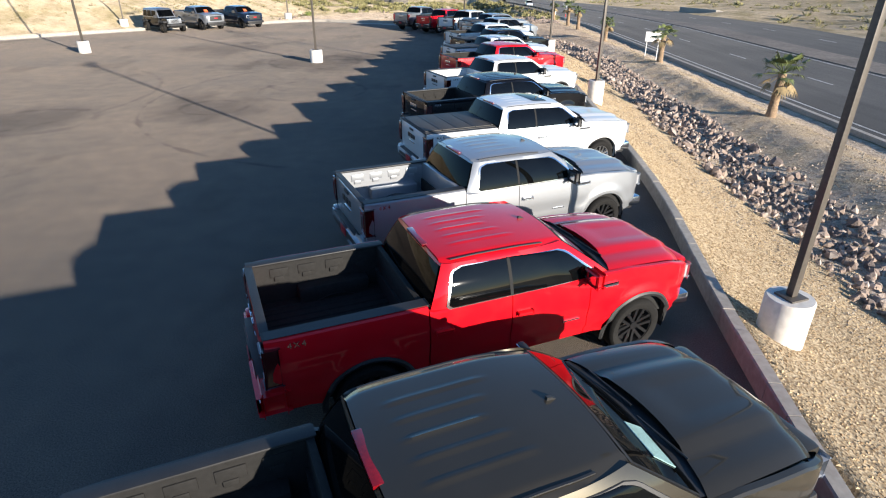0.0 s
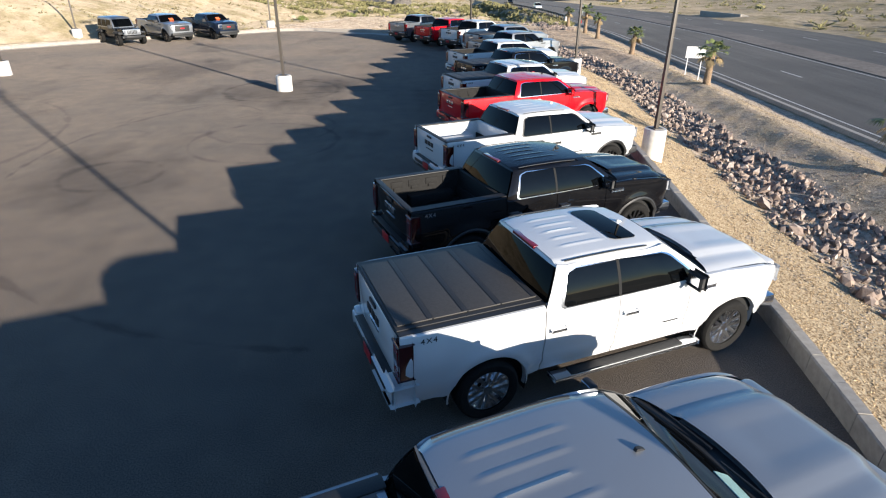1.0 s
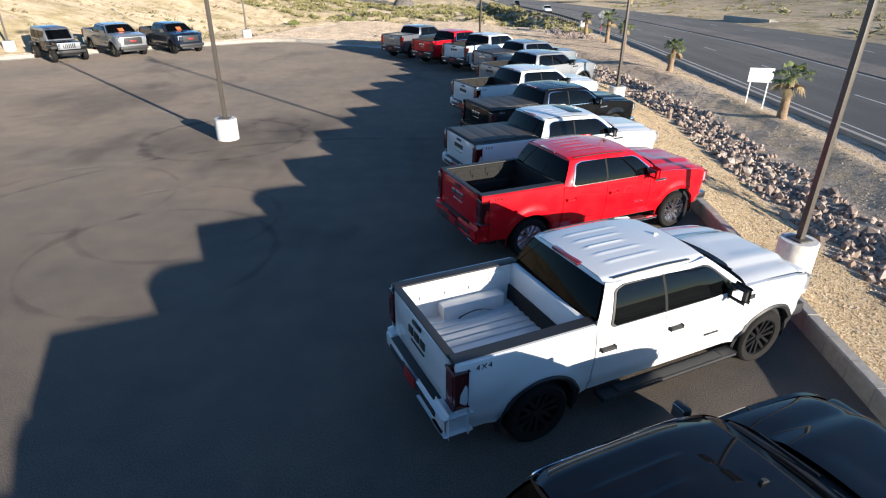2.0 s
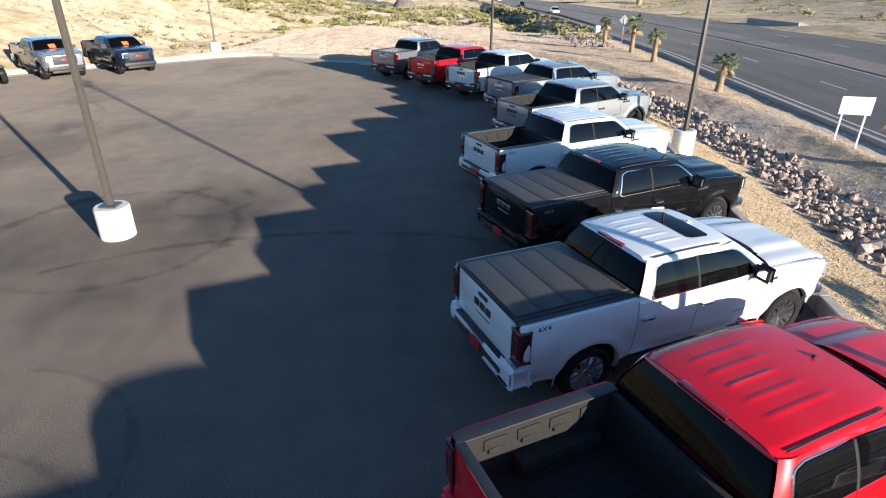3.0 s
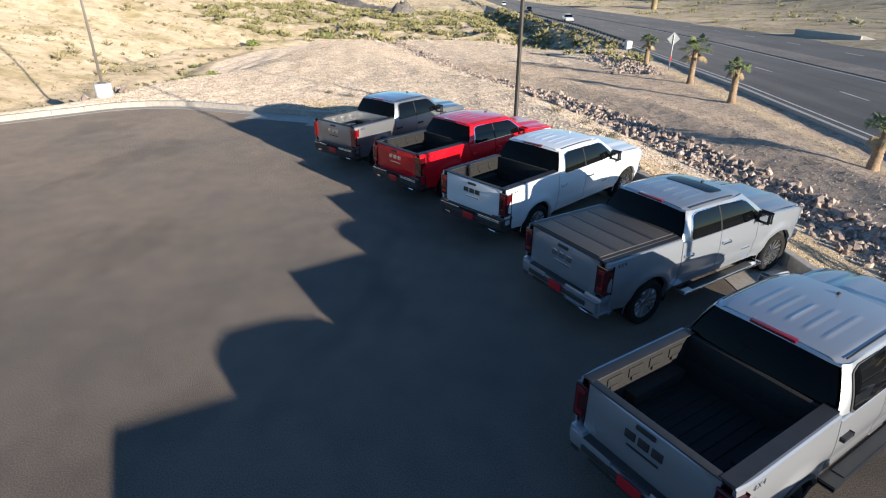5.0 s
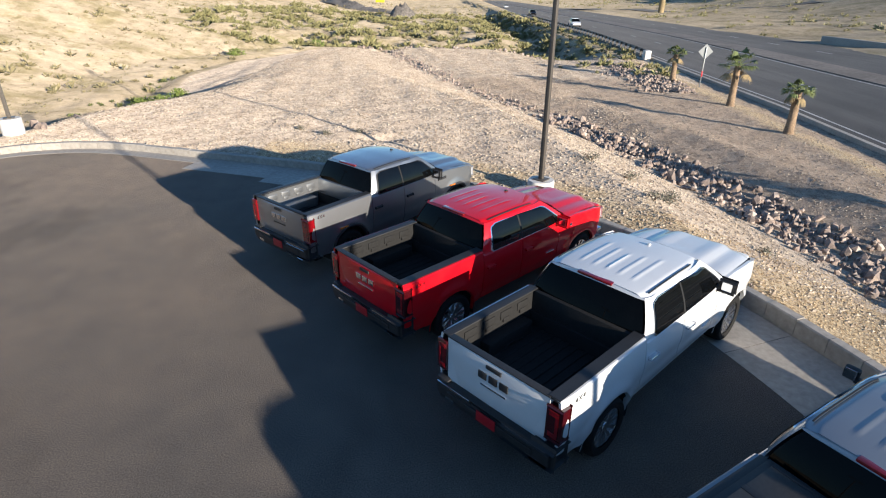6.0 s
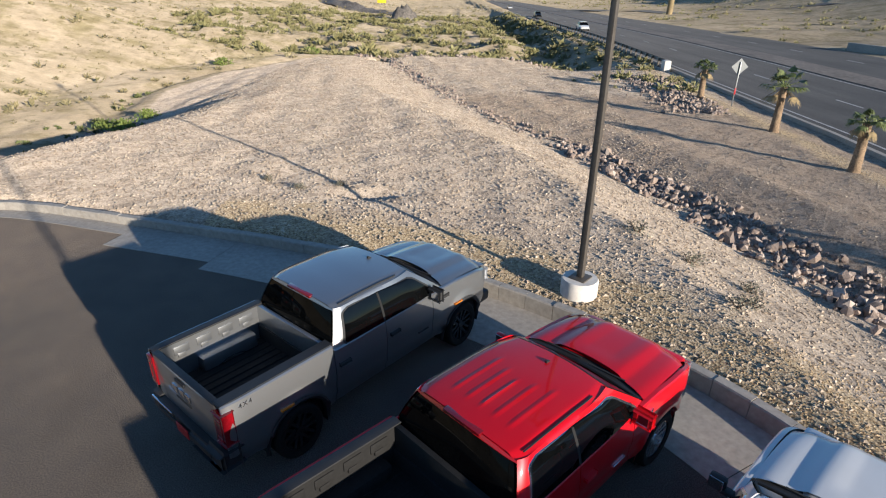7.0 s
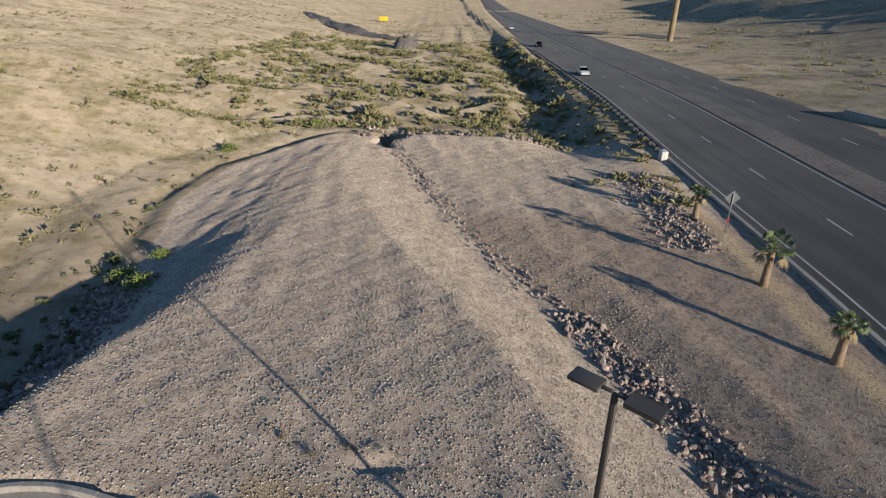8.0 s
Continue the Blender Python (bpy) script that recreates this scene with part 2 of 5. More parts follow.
    bank = mix(t, pad, (0.80, 0.76, 0.73), 1.0, "MULTIPLY")
    c = mix(t, sand, pad, weight("pad"))
    c = mix(t, c, bank, weight("bank"))
    c = mix(t, c, gold, weight("gravel"))
    t.links.new(c, b.inputs["Base Color"])
    b.inputs["Roughness"].default_value, b.inputs["Diffuse Roughness"].default_value = 0.95, 1.0
    b.inputs["Specular IOR Level"].default_value = 0.2
    h = mix(t, fine.outputs[0], vor.outputs["Distance"], 0.5)
    bump(t, b, h, 0.9, 0.03)
    return m


def rock_material():
    m, t, b = nodes_of("rip_rap_rock")
    info, geo = t.nodes.new("ShaderNodeObjectInfo"), t.nodes.new("ShaderNodeNewGeometry")
    ad = t.nodes.new("ShaderNodeMath")
    ad.operation = "ADD"
    t.links.new(info.outputs["Random"], ad.inputs[0])
    t.links.new(geo.outputs["Random Per Island"], ad.inputs[1])
    fr = t.nodes.new("ShaderNodeMath")
    fr.operation = "FRACT"
    t.links.new(ad.outputs[0], fr.inputs[0])
    n = noise_tex(t, 9.0, 6.0, 0.65)
    c = ramp(t, fr.outputs[0], [(0.0, (0.13, 0.105, 0.095)), (0.35, (0.27, 0.205, 0.17)), (0.7, (0.36, 0.27, 0.21)), (1.0, (0.50, 0.42, 0.36))]).outputs[0]
    c = mix(t, c, ramp(t, n.outputs[0], [(0.3, (0.7,) * 3), (0.7, (1.12,) * 3)]).outputs[0], 1.0, "MULTIPLY")
    t.links.new(c, b.inputs["Base Color"])
    b.inputs["Roughness"].default_value = 0.9
    bump(t, b, n.outputs[0], 0.7, 0.04)
    return m


def leaf_material(name, lo, hi):
    m, t, b = nodes_of(name)
    geo = t.nodes.new("ShaderNodeNewGeometry")
    n = noise_tex(t, 0.9, 3.0)
    c = ramp(t, geo.outputs["Random Per Island"], [(0.0, lo), (1.0, hi)]).outputs[0]
    c = mix(t, c, ramp(t, n.outputs[0], [(0.35, (0.75, 0.7, 0.6)), (0.65, (1.1, 1.1, 1.0))]).outputs[0], 1.0, "MULTIPLY")
    t.links.new(c, b.inputs["Base Color"])
    b.inputs["Roughness"].default_value = 0.8
    return m


ASPHALT, ROADMAT, GROUND, ROCK = asphalt_material(), road_material(), ground_material(), rock_material()
SCRUB = leaf_material("scrub_leaf", (0.15, 0.135, 0.07), (0.33, 0.28, 0.17))
GREENSCRUB = leaf_material("green_scrub_leaf", (0.055, 0.07, 0.022), (0.15, 0.165, 0.06))
SAGE = leaf_material("sage_leaf", (0.10, 0.10, 0.08), (0.20, 0.19, 0.15))
PADSTONE = leaf_material("pad_stone", (0.28, 0.22, 0.175), (0.60, 0.50, 0.42))
BANKSTONE = leaf_material("bank_stone", (0.20, 0.165, 0.14), (0.42, 0.36, 0.31))
CREOSOTE = leaf_material("creosote_leaf", (0.085, 0.13, 0.025), (0.20, 0.25, 0.06))
OLIVE = leaf_material("olive_leaf", (0.13, 0.125, 0.055), (0.27, 0.25, 0.12))
MEDIAN = plain("median_dirt", (0.20, 0.165, 0.135), 0.95, 0.0, 3.0, 0.35, 0.03)
RUBBLE = plain("dark_rubble", (0.20, 0.175, 0.15), 0.95, 0.0, 1.8, 0.45, 0.15)
PEBBLE = leaf_material("gravel_stone", (0.24, 0.16, 0.09), (0.62, 0.48, 0.32))


# ---- mesh helpers ----
class Geo:
    def __init__(self):
        self.v, self.f = [], []

    def add(self, verts, faces):
        k = len(self.v)
        self.v += [tuple(p) for p in verts]
        self.f += [tuple(i + k for i in q) for q in faces]
        return self

    def box(self, x0, x1, y0, y1, z0, z1, bev=0.0):
        bm = bmesh.new()
        bmesh.ops.create_cube(bm, size=1.0)
        for p in bm.verts:
            p.co = ((x0 + x1) / 2 + p.co.x * (x1 - x0), (y0 + y1) / 2 + p.co.y * (y1 - y0), (z0 + z1) / 2 + p.co.z * (z1 - z0))
        if bev:
            bmesh.ops.bevel(bm, geom=bm.edges[:], offset=bev, segments=2, affect="EDGES", profile=0.6)
        bm.verts.index_update()
        self.add([p.co for p in bm.verts], [[p.index for p in q.verts] for q in bm.faces])
        bm.free()
        return self

    def loft(self, rows, closed=False, flip=False):
        n = len(rows[0])
        faces = []
        for i in range(len(rows) - 1):
            for j in range(n if closed else n - 1):
                a, b = i * n + j, i * n + (j + 1) % n
                q = (a, b, b + n, a + n)
                faces.append(q[::-1] if flip else q)
        return self.add([p for r in rows for p in r], faces)

    def slab(self, outline, inward):
        """A plate: the outline's points, and the same points moved by inward."""
        n = len(outline)
        back = [tuple(Vector(p) + Vector(inward)) for p in outline]
        faces = [tuple(range(n)), tuple(range(2 * n - 1, n - 1, -1))]
        faces += [(i, i + n, (i + 1) % n + n, (i + 1) % n) for i in range(n)]
        return self.add(list(outline) + back, faces)

    def cyl(self, a, b, ra, rb=None, n=16, caps=True):
        a, b = Vector(a), Vector(b)
        rb = ra if rb is None else rb
        d = (b - a).normalized()
        u = d.orthogonal().normalized()
        w = d.cross(u)
        ring = lambda c, r: [c + r * (math.cos(2 * math.pi * i / n) * u + math.sin(2 * math.pi * i / n) * w) for i in range(n)]
        k = len(self.v)
        self.loft([ring(a, ra), ring(b, rb)], True)
        if caps:
            self.f += [tuple(range(k + n - 1, k - 1, -1)), tuple(range(k + n, k + 2 * n))]
        return self

    def mirror(self):
        """The same again on the other side of y = 0."""
        return self.add([(x, -y, z) for x, y, z in self.v[:]], [q[::-1] for q in self.f[:]])

    def data(self, name, mat, angle=35, fix=True):
        me = bpy.data.meshes.new(name)
        me.from_pydata(self.v, [], self.f)
        if fix:
            bm = bmesh.new()
            bm.from_mesh(me)
            bmesh.ops.recalc_face_normals(bm, faces=bm.faces[:])
            bm.to_mesh(me)
            bm.free()
        me.polygons.foreach_set("use_smooth", [True] * len(me.polygons))
        me.set_sharp_from_angle(angle=radians(angle))
        me.materials.append(mat)
        return me


def part(name, geo, mat, parent, label="", angle=35):
    ob = new(name, geo.data(name, mat, angle))
    ob.parent = parent
    if label:
        ob["label"] = label
    return ob


def thing(name, at, label, category, group="", kind="", turn=0.0):
    ob = new(name)
    ob.empty_display_size = 0.3
    ob.matrix_basis = pose(*at, 0, 0, turn)
    return tagged(ob, label, category, group, kind)


def solo(name, geo, mat, label, category="", group="", kind="", angle=35):
    return tagged(new(name, geo.data(name, mat, angle)), label, category, group, kind)


def step(a, b, x):
    t = min(1, max(0, (x - a) / (b - a)))
    return t * t * (3 - 2 * t)


# ---- the plan: lot edge, swale, road, ground height ----
EDGE = [(1.8, -40), (2.8, -12), (3.4, -2), (4.3, 7), (5.25, 14), (5.8, 24), (6.1, 32), (6.45, 40), (6.75, 45.5), (6.5, 49.5), (5.2, 53.6),
        (3.2, 57), (-0.3, 59.85), (-4.5, 61.5), (-8.7, 62.7), (-12.4, 63.6), (-14.8, 63.2), (-16.4, 62.0), (-18.2, 60.5), (-21.5, 57.9), (-26.5, 53.6), (-31, 49), (-44, 34), (-58, 15)]


def glide(points, gap):
    """A smooth line through the points, with a point every gap metres."""
    fine = []
    for i in range(len(points) - 1):
        p = [Vector((*points[min(max(k, 0), len(points) - 1)], 0)) for k in (i - 1, i, i + 1, i + 2)]
        for j in range(24):
            t = j / 24
            fine.append(0.5 * (2 * p[1] + (p[2] - p[0]) * t + (2 * p[0] - 5 * p[1] + 4 * p[2] - p[3]) * t * t + (3 * p[1] - p[0] - 3 * p[2] + p[3]) * t ** 3))
    fine.append(Vector((*points[-1], 0)))
    out, left = [fine[0]], gap
    for a, b in zip(fine, fine[1:]):
        run, at = (b - a).length, 0.0
        while run - at >= left:
            at += left
            left = gap
            out.append(a.lerp(b, at / run))
        left -= run - at
    return out


LINE = glide(EDGE, 1.0)
LINE_XY = np.array([(p.x, p.y) for p in LINE])
LOT_XY = np.vstack([LINE_XY, [(-120, 15), (-120, -40)]])


def edge_distance(x, y):
    """Metres outside the lot's edge; minus: inside."""
    p = np.stack([x, y], -1).reshape(-1, 2)
    best = np.full(len(p), 1e9)
    inside = np.zeros(len(p), bool)
    a, b = LINE_XY[:-1], LINE_XY[1:]
    for q, r in zip(a, b):
        e = r - q
        t = np.clip(((p - q) @ e) / (e @ e), 0, 1)
        d = p - q - t[:, None] * e
        best = np.minimum(best, (d * d).sum(1))
    for q, r in zip(LOT_XY, np.roll(LOT_XY, -1, 0)):
        cross = (q[1] > p[:, 1]) != (r[1] > p[:, 1])
        with np.errstate(divide="ignore", invalid="ignore"):
            at = (r[0] - q[0]) * (p[:, 1] - q[1]) / (r[1] - q[1]) + q[0]
        inside ^= cross & (p[:, 0] < at)
    return np.where(inside, -1, 1).reshape(x.shape) * np.sqrt(best).reshape(x.shape)


def smooth(a, b, x):
    t = np.clip((x - a) / (b - a), 0, 1)
    return t * t * (3 - 2 * t)


def swale_x(y):
    bend = np.interp(y, [77, 82, 88, 95, 104, 112, 120], [4.6, 1.9, -0.6, -3.0, -5.8, -8, -10])
    return np.where(y < 45, 10.7 + 0.045 * (y - 10), np.where(y < 77, 12.28 - 0.0075 * (y - 45) ** 2, bend))


def road_z(y):
    return -1.75 - 0.02 * np.clip(y - 80, 0, 30) - 0.03 * np.clip(y - 110, 0, 400)


def road_x(y):
    return 19.4 + 0.8 * smooth(100, 140, y) - 0.03 * np.maximum(y - 140, 0)


def channel_x(y):
    return np.interp(y, [34, 49, 53, 58, 62, 66, 76, 82, 93, 102, 113, 118, 126], [-46.5, -33, -29, -23, -19.3, -18.0, -18.9, -19.9, -22.5, -21.6, -14.5, -9, 2])


def pad_edge_x(y):
    return np.interp(y, [60, 64, 68, 76, 84, 95, 104, 112], [-19.0, -16.6, -15.6, -13.0, -11.6, -11.6, -12.5, -10])


def wave(x, y, size, seed):
    """Rolling unevenness, about -1 to 1."""
    r = np.random.RandomState(seed)
    z = 0
    for k in range(7):
        a, ph, s = r.uniform(0, 6.28), r.uniform(0, 6.28), size * r.uniform(0.5, 1.6)
        z = z + np.sin((x * np.cos(a) + y * np.sin(a)) * 6.28 / s + ph)
    return z / 3.2


def height(x, y, lot=True):
    x, y = np.asarray(x, float), np.asarray(y, float)
    d = edge_distance(x, y)
    base = road_z(y)
    pad = 0.2 - 0.055 * np.maximum(y - 68, 0) + 0.02 * wave(x, y, 9, 1)
    s = x - swale_x(y)
    t = np.clip((s + 6.1) / 4.7, 0, 1) ** (0.88 + 0.12 * smooth(52, 62, y))
    west = pad + (np.minimum(base + 0.2, pad - 0.15) - pad) * t - 0.12 * smooth(-1.6, 0, s)
    east = base + 0.08 + np.interp(s, [0, 1.4, 3.6, 6.0, 12], [0, 0.12, 0.5, 0.25, 0.2]) * (1 - 0.7 * smooth(68, 84, y))
    z = np.where(s < 0, west, east)
    z = z + (base - 0.1 - z) * smooth(15.8, 18.4, x)
    # the wash and the slope west of the pad, then the open desert to the north
    c = x - channel_x(y)
    low = 0.1 - 2.1 * smooth(58, 69, y) - 0.012 * np.maximum(y - 70, 0)
    rim = pad_edge_x(y)
    fall = np.clip((rim - x) / np.maximum(rim - channel_x(y), 0.5), 0, 1)
    z = z + (low - z) * (0.25 * fall + 0.75 * fall * fall * (3 - 2 * fall)) * smooth(60, 66, y) * (1 - smooth(104, 114, y))
    z = z + 0.035 * wave(x * 2.2, y * 0.8, 3.0, 8) * fall * (1 - fall) * 4 * smooth(66, 70, y) * (1 - smooth(104, 114, y))
    start = 2.0 + 6.0 * smooth(58, 68, y)
    hill = np.minimum(0.26 * np.maximum(-c - start, 0), 7 + 0.03 * np.maximum(-c, 0)) * (1 - 0.55 * smooth(105, 160, y))
    west = low + hill + 0.22 * wave(x, y, 14, 2) * smooth(2, 14, -c)
    west = west - 0.35 * np.exp(-((c + 1.6) / 1.3) ** 2) * smooth(62, 68, y)
    z = z + (west - z) * smooth(0.6, -2.2, c) * (1 - smooth(112, 120, y))
    north = base - 0.9 - 1.3 * np.exp(-((y - 128) / 8.0) ** 2) + 0.16 * np.maximum(-30 - x, 0) * (x > -120) + 14.4 * (x <= -120)
    north = north + 0.55 * wave(x, y, 26, 3) + 0.2 * wave(x, y, 7, 4)
    # cut banks where floods have run through the wash
    for at_y, sway, drop in ((128.5, 2.5, 0.9), (137.5, 3.5, 1.0), (152.0, 5.0, 0.9)):
        edge = y - at_y - sway * np.sin(x / 7.0 + at_y) - 0.8 * np.sin(x / 2.1)
        north = north + drop * np.exp(-np.maximum(-edge, 0) / 5.0) * smooth(0.5, 0.0, edge)
    z = z + (north - z) * smooth(112, 120, y + 0.25 * np.minimum(x + 8, 0)) * smooth(17.5, 12, x - (road_x(y) - 19.4))
    z = z - 1.6 * np.exp(-((x - road_x(y) + 8.5) / 4.5) ** 2) * smooth(100, 116, y) * (1 - smooth(230, 300, y))
    crack = np.abs(x + 8.3 - 0.5 * np.sin(1.3 * y)) / np.maximum(0.35 + 0.16 * (y - 107), 0.2)
    z = z - 2.0 * np.exp(-crack ** 4) * smooth(107.2, 108.5, y) * (1 - smooth(114, 116, y))
    z = z - 0.28 * np.exp(-((x + 3.05 + 0.5 * (y - 64.75)) / 0.6) ** 2 - ((y - 64.75) / 0.24) ** 2) + 0.16 * np.exp(-((x + 3.1) / 0.6) ** 2 - ((y - 65.3) / 0.25) ** 2)
    # east of the road
    z = z + (base + 0.02 * (x - 48) + 0.5 * wave(x, y, 30, 5) + 16 * smooth(75, 170, x - 0.12 * (y - 200)) * smooth(120, 260, y) * (1 + 0.3 * wave(x, y, 60, 9)) - z) * smooth(47, 52, x)
    z = z + 0.03 * wave(x, y, 2.1, 6) * smooth(1, 4, d)
    if lot:
        z = np.where(d < 30, -0.35 + (z + 0.35) * smooth(-0.12, 0.25, d), z)
    return z


def ground_z(x, y):
    return float(height(np.array([x]), np.array([y]))[0])


def spread(a, b, fine, lo, hi, grow=1.22):
    """Grid lines: fine between a and b, wider and wider out to lo and hi."""
    mid = list(np.arange(a, b + fine, fine))
    left, right, g = [], [], fine
    p = a
    while p > lo:
        g *= grow
        p -= g
        left.append(p)
    g, p = fine, mid[-1]
    while p < hi:
        g = min(g * grow, 30)
        p += g
        right.append(p)
    return np.array(left[::-1] + mid + right)


def build_ground():
    gx, gy = spread(-32, 20, 0.36, -700, 900), spread(-6, 146, 0.38, -300, 1600)
    X, Y = np.meshgrid(gx, gy)
    Z = height(X, Y)
    n, m = len(gx), len(gy)
    i = np.arange((m - 1) * (n - 1))
    a = (i // (n - 1)) * n + i % (n - 1)
    faces = np.stack([a, a + 1, a + n + 1, a + n], 1)
    me = bpy.data.meshes.new("ground")
    me.from_pydata(np.stack([X, Y, Z], -1).reshape(-1, 3).tolist(), [], faces.tolist())
    me.polygons.foreach_set("use_smooth", [True] * len(me.polygons))
    d, s, c = edge_distance(X, Y), X - swale_x(Y), X - channel_x(Y)
    gravel = smooth(-0.6, -2.2, s) * (1 - smooth(50, 62, Y)) * (X > 0)
    gravel = np.maximum(gravel, smooth(4.2, 1.4, d) * (X > -7) * (Y > 40) * 0.6)
    gravel = np.maximum(gravel, 0.62 * np.exp(-((X - 16.6) / 1.6) ** 2))
    pad = smooth(-1, 1.5, c) * (1 - smooth(108, 118, Y)) * (X < 19)
    bank = smooth(-0.8, 0.6, s) * (X < 19.3) * (1 - smooth(84, 96, Y)) * (0.3 + 0.7 * smooth(50, 64, Y))
    gravel = np.maximum(gravel, 0.5 * smooth(0.5, 2.0, s) * smooth(17.5, 15.5, X) * (1 - smooth(48, 62, Y)))
    for name, w in (("gravel", gravel), ("pad", pad), ("bank", bank)):
        me.attributes.new(name, "FLOAT", "POINT").data.foreach_set("value", w.reshape(-1))
    me.materials.append(GROUND)
    return tagged(new("ground", me), "tan desert ground with gravel beds and sandy slopes", "ground", "", "structure")


build_ground()

# ---- lot, gutter, curb ----
lot_geo = Geo()
rim = [(float(x), float(y)) for x, y in LOT_XY]
lot_geo.slab([(x, y, 0.0) for x, y in rim], (0, 0, -0.3))
solo("pavement", lot_geo, ASPHALT, "worn dark asphalt of a car park with tyre stains", "pavement", "", "structure")


def side_point(line, i, off):
    a, b = line[max(i - 1, 0)], line[min(i + 1, len(line) - 1)]
    d = (b - a).normalized()
    return line[i] + Vector((d.y, -d.x, 0)) * off


def sweep(line, i0, i1, profile, shrink=0.0):
    """A bar of the given (offset, z) section along the line from point i0 to i1."""
    g = Geo()
    rows = []
    for i in range(i0, i1 + 1):
        p = [side_point(line, i, o) for o, z in profile]
        if i in (i0, i1) and shrink:
            e = (line[min(i + 1, len(line) - 1)] - line[max(i - 1, 0)]).normalized() * (shrink if i == i0 else -shrink)
            p = [q + e for q in p]
        rows.append([(q.x, q.y, z) for q, (o, z) in zip(p, profile)])
    g.loft(rows, True)
    n = len(profile)
    g.f += [tuple(range(n)), tuple(range(len(g.v) - 1, len(g.v) - n - 1, -1))]
    return g


CURBLINE = glide(EDGE, 0.3)
curb = thing("curb", (0, 0, 0), "low pale concrete curb of blocks round the lot", "curb", "", "structure")
first = next(i for i, p in enumerate(CURBLINE) if p.y > -8)
rng = random.Random(4)
CURB_SECTION = [(-0.02, -0.15), (-0.02, 0.30), (0.0, 0.325), (0.16, 0.325), (0.18, 0.30), (0.18, -0.15)]
for i in range(first, len(CURBLINE) - 100, 2):
    lift = rng.uniform(-0.009, 0.009)
    low = 0.10 * step(2, -6, CURBLINE[i].x)
    part("curb_block", sweep(CURBLINE, i, i + 2, [(o, z + lift - low) for o, z in CURB_SECTION], 0.005), CONCRETE, curb)
gutter = thing("gutter", (0, 0, 0), "pale concrete gutter slabs along the curb", "gutter", "", "structure")
start = next(i for i, p in enumerate(CURBLINE) if p.y > 44)
for i in range(start, len(CURBLINE) - 110, 10):
    wide = 0.5 + 1.0 * step(-9.0, -3.5, CURBLINE[i].x)
    part("slab", sweep(CURBLINE, i, i + 10, [(-wide, -0.05), (-wide, 0.008), (-0.03, 0.010), (-0.03, -0.05)], 0.007), CONCRETE, gutter)


# ---- road ----
def strip(name, x0, x1, lift, mat, label, category, y0=-60, y1=900, thick=0.25):
    g = Geo()
    ys = list(np.arange(y0, 160, 4.0)) + list(np.arange(160, y1, 12.0))
    rows = []
    for y in ys:
        rx, z = float(road_x(np.array(y))), float(road_z(np.array(y)))
        rows.append([(rx - 19.4 + x, y, z + h) for x, h in ((x0, lift), (x1, lift), (x1, lift - thick), (x0, lift - thick))])
    g.loft(rows, True)
    return solo(name, g, mat, label, category, "", "structure")


strip("road", 19.4, 31.6, 0.0, ROADMAT, "grey worn asphalt road with two lanes", "road")
strip("road", 35.2, 46.5, 0.0, ROADMAT, "grey asphalt carriageway beyond the dirt median", "road")
strip("median", 31.6, 35.2, 0.05, MEDIAN, "dusty brown dirt median between the carriageways", "median")
strip("road_curb", 19.12, 19.4, 0.13, CONCRETE, "pale concrete curb along the road", "curb")
strip("road_edge_line", 20.2, 20.34, 0.006, LINEWHITE, "white painted edge line on the road", "road line", -60, 500, 0.01)
strip("road_edge_line", 31.0, 31.13, 0.006, LINEWHITE, "white painted edge line beside the median", "road line", -60, 500, 0.01)
dashes = thing("lane_line", (0, 0, 0), "broken white lane line on the road", "road line", "", "structure")
for k in range(26):
    y = 2.0 + 12.2 * k
    for lane in (25.6, 40.8):
        g = Geo()
        rows = []
        for yy in (y, y + 1.5, y + 3.0):
            rx, z = float(road_x(np.array(yy))) - 19.4 + lane, float(road_z(np.array(yy)))
            rows.append([(rx - 0.07, yy, z + 0.008), (rx + 0.07, yy, z + 0.008), (rx + 0.07, yy, z - 0.01), (rx - 0.07, yy, z - 0.01)])
        g.loft(rows, True)
        part("dash", g, LINEWHITE, dashes)

# a side road that leaves the main road far off
route = glide([(40, 292), (50, 279), (63, 262), (78, 249), (98, 239), (121, 231), (165, 222)], 4.0)
g = Geo()
rows = []
for i in range(len(route)):
    a, b = side_point(route, i, -4.5), side_point(route, i, 4.5)
    z = max(ground_z(a.x, a.y), ground_z(b.x, b.y), ground_z(route[i].x, route[i].y)) + 0.15
    rows.append([(a.x, a.y, z), (b.x, b.y, z), (b.x, b.y, z - 1.2), (a.x, a.y, z - 1.2)])
g.loft(rows, True)
solo("side_road", g, ROADMAT, "dark asphalt side road far off", "road", "", "structure")


# ---- pickups ----
# Along a pickup x runs forward from the tailgate, y to its left, z up.
REAR_AXLE, FRONT_AXLE, LENGTH = 1.10, 4.83, 5.78
RAIL, BELT, ROOF = 1.42, 1.34, 1.90


def interp(x, xs, ys):
    return float(np.interp(x, xs, ys))


def arch_z(x, rocker):
    z = rocker
    for a in (REAR_AXLE, FRONT_AXLE):
        if abs(x - a) < 0.52:
            z = max(z, 0.42 + math.sqrt(0.52 ** 2 - (x - a) ** 2))
    return z


def top_z(x):
    return interp(x, [0, 1.80, 1.82, 4.1, 4.6, 5.3, 5.62, LENGTH], [RAIL, RAIL, BELT, BELT + 0.01, 1.345, 1.285, 1.205, 1.08])


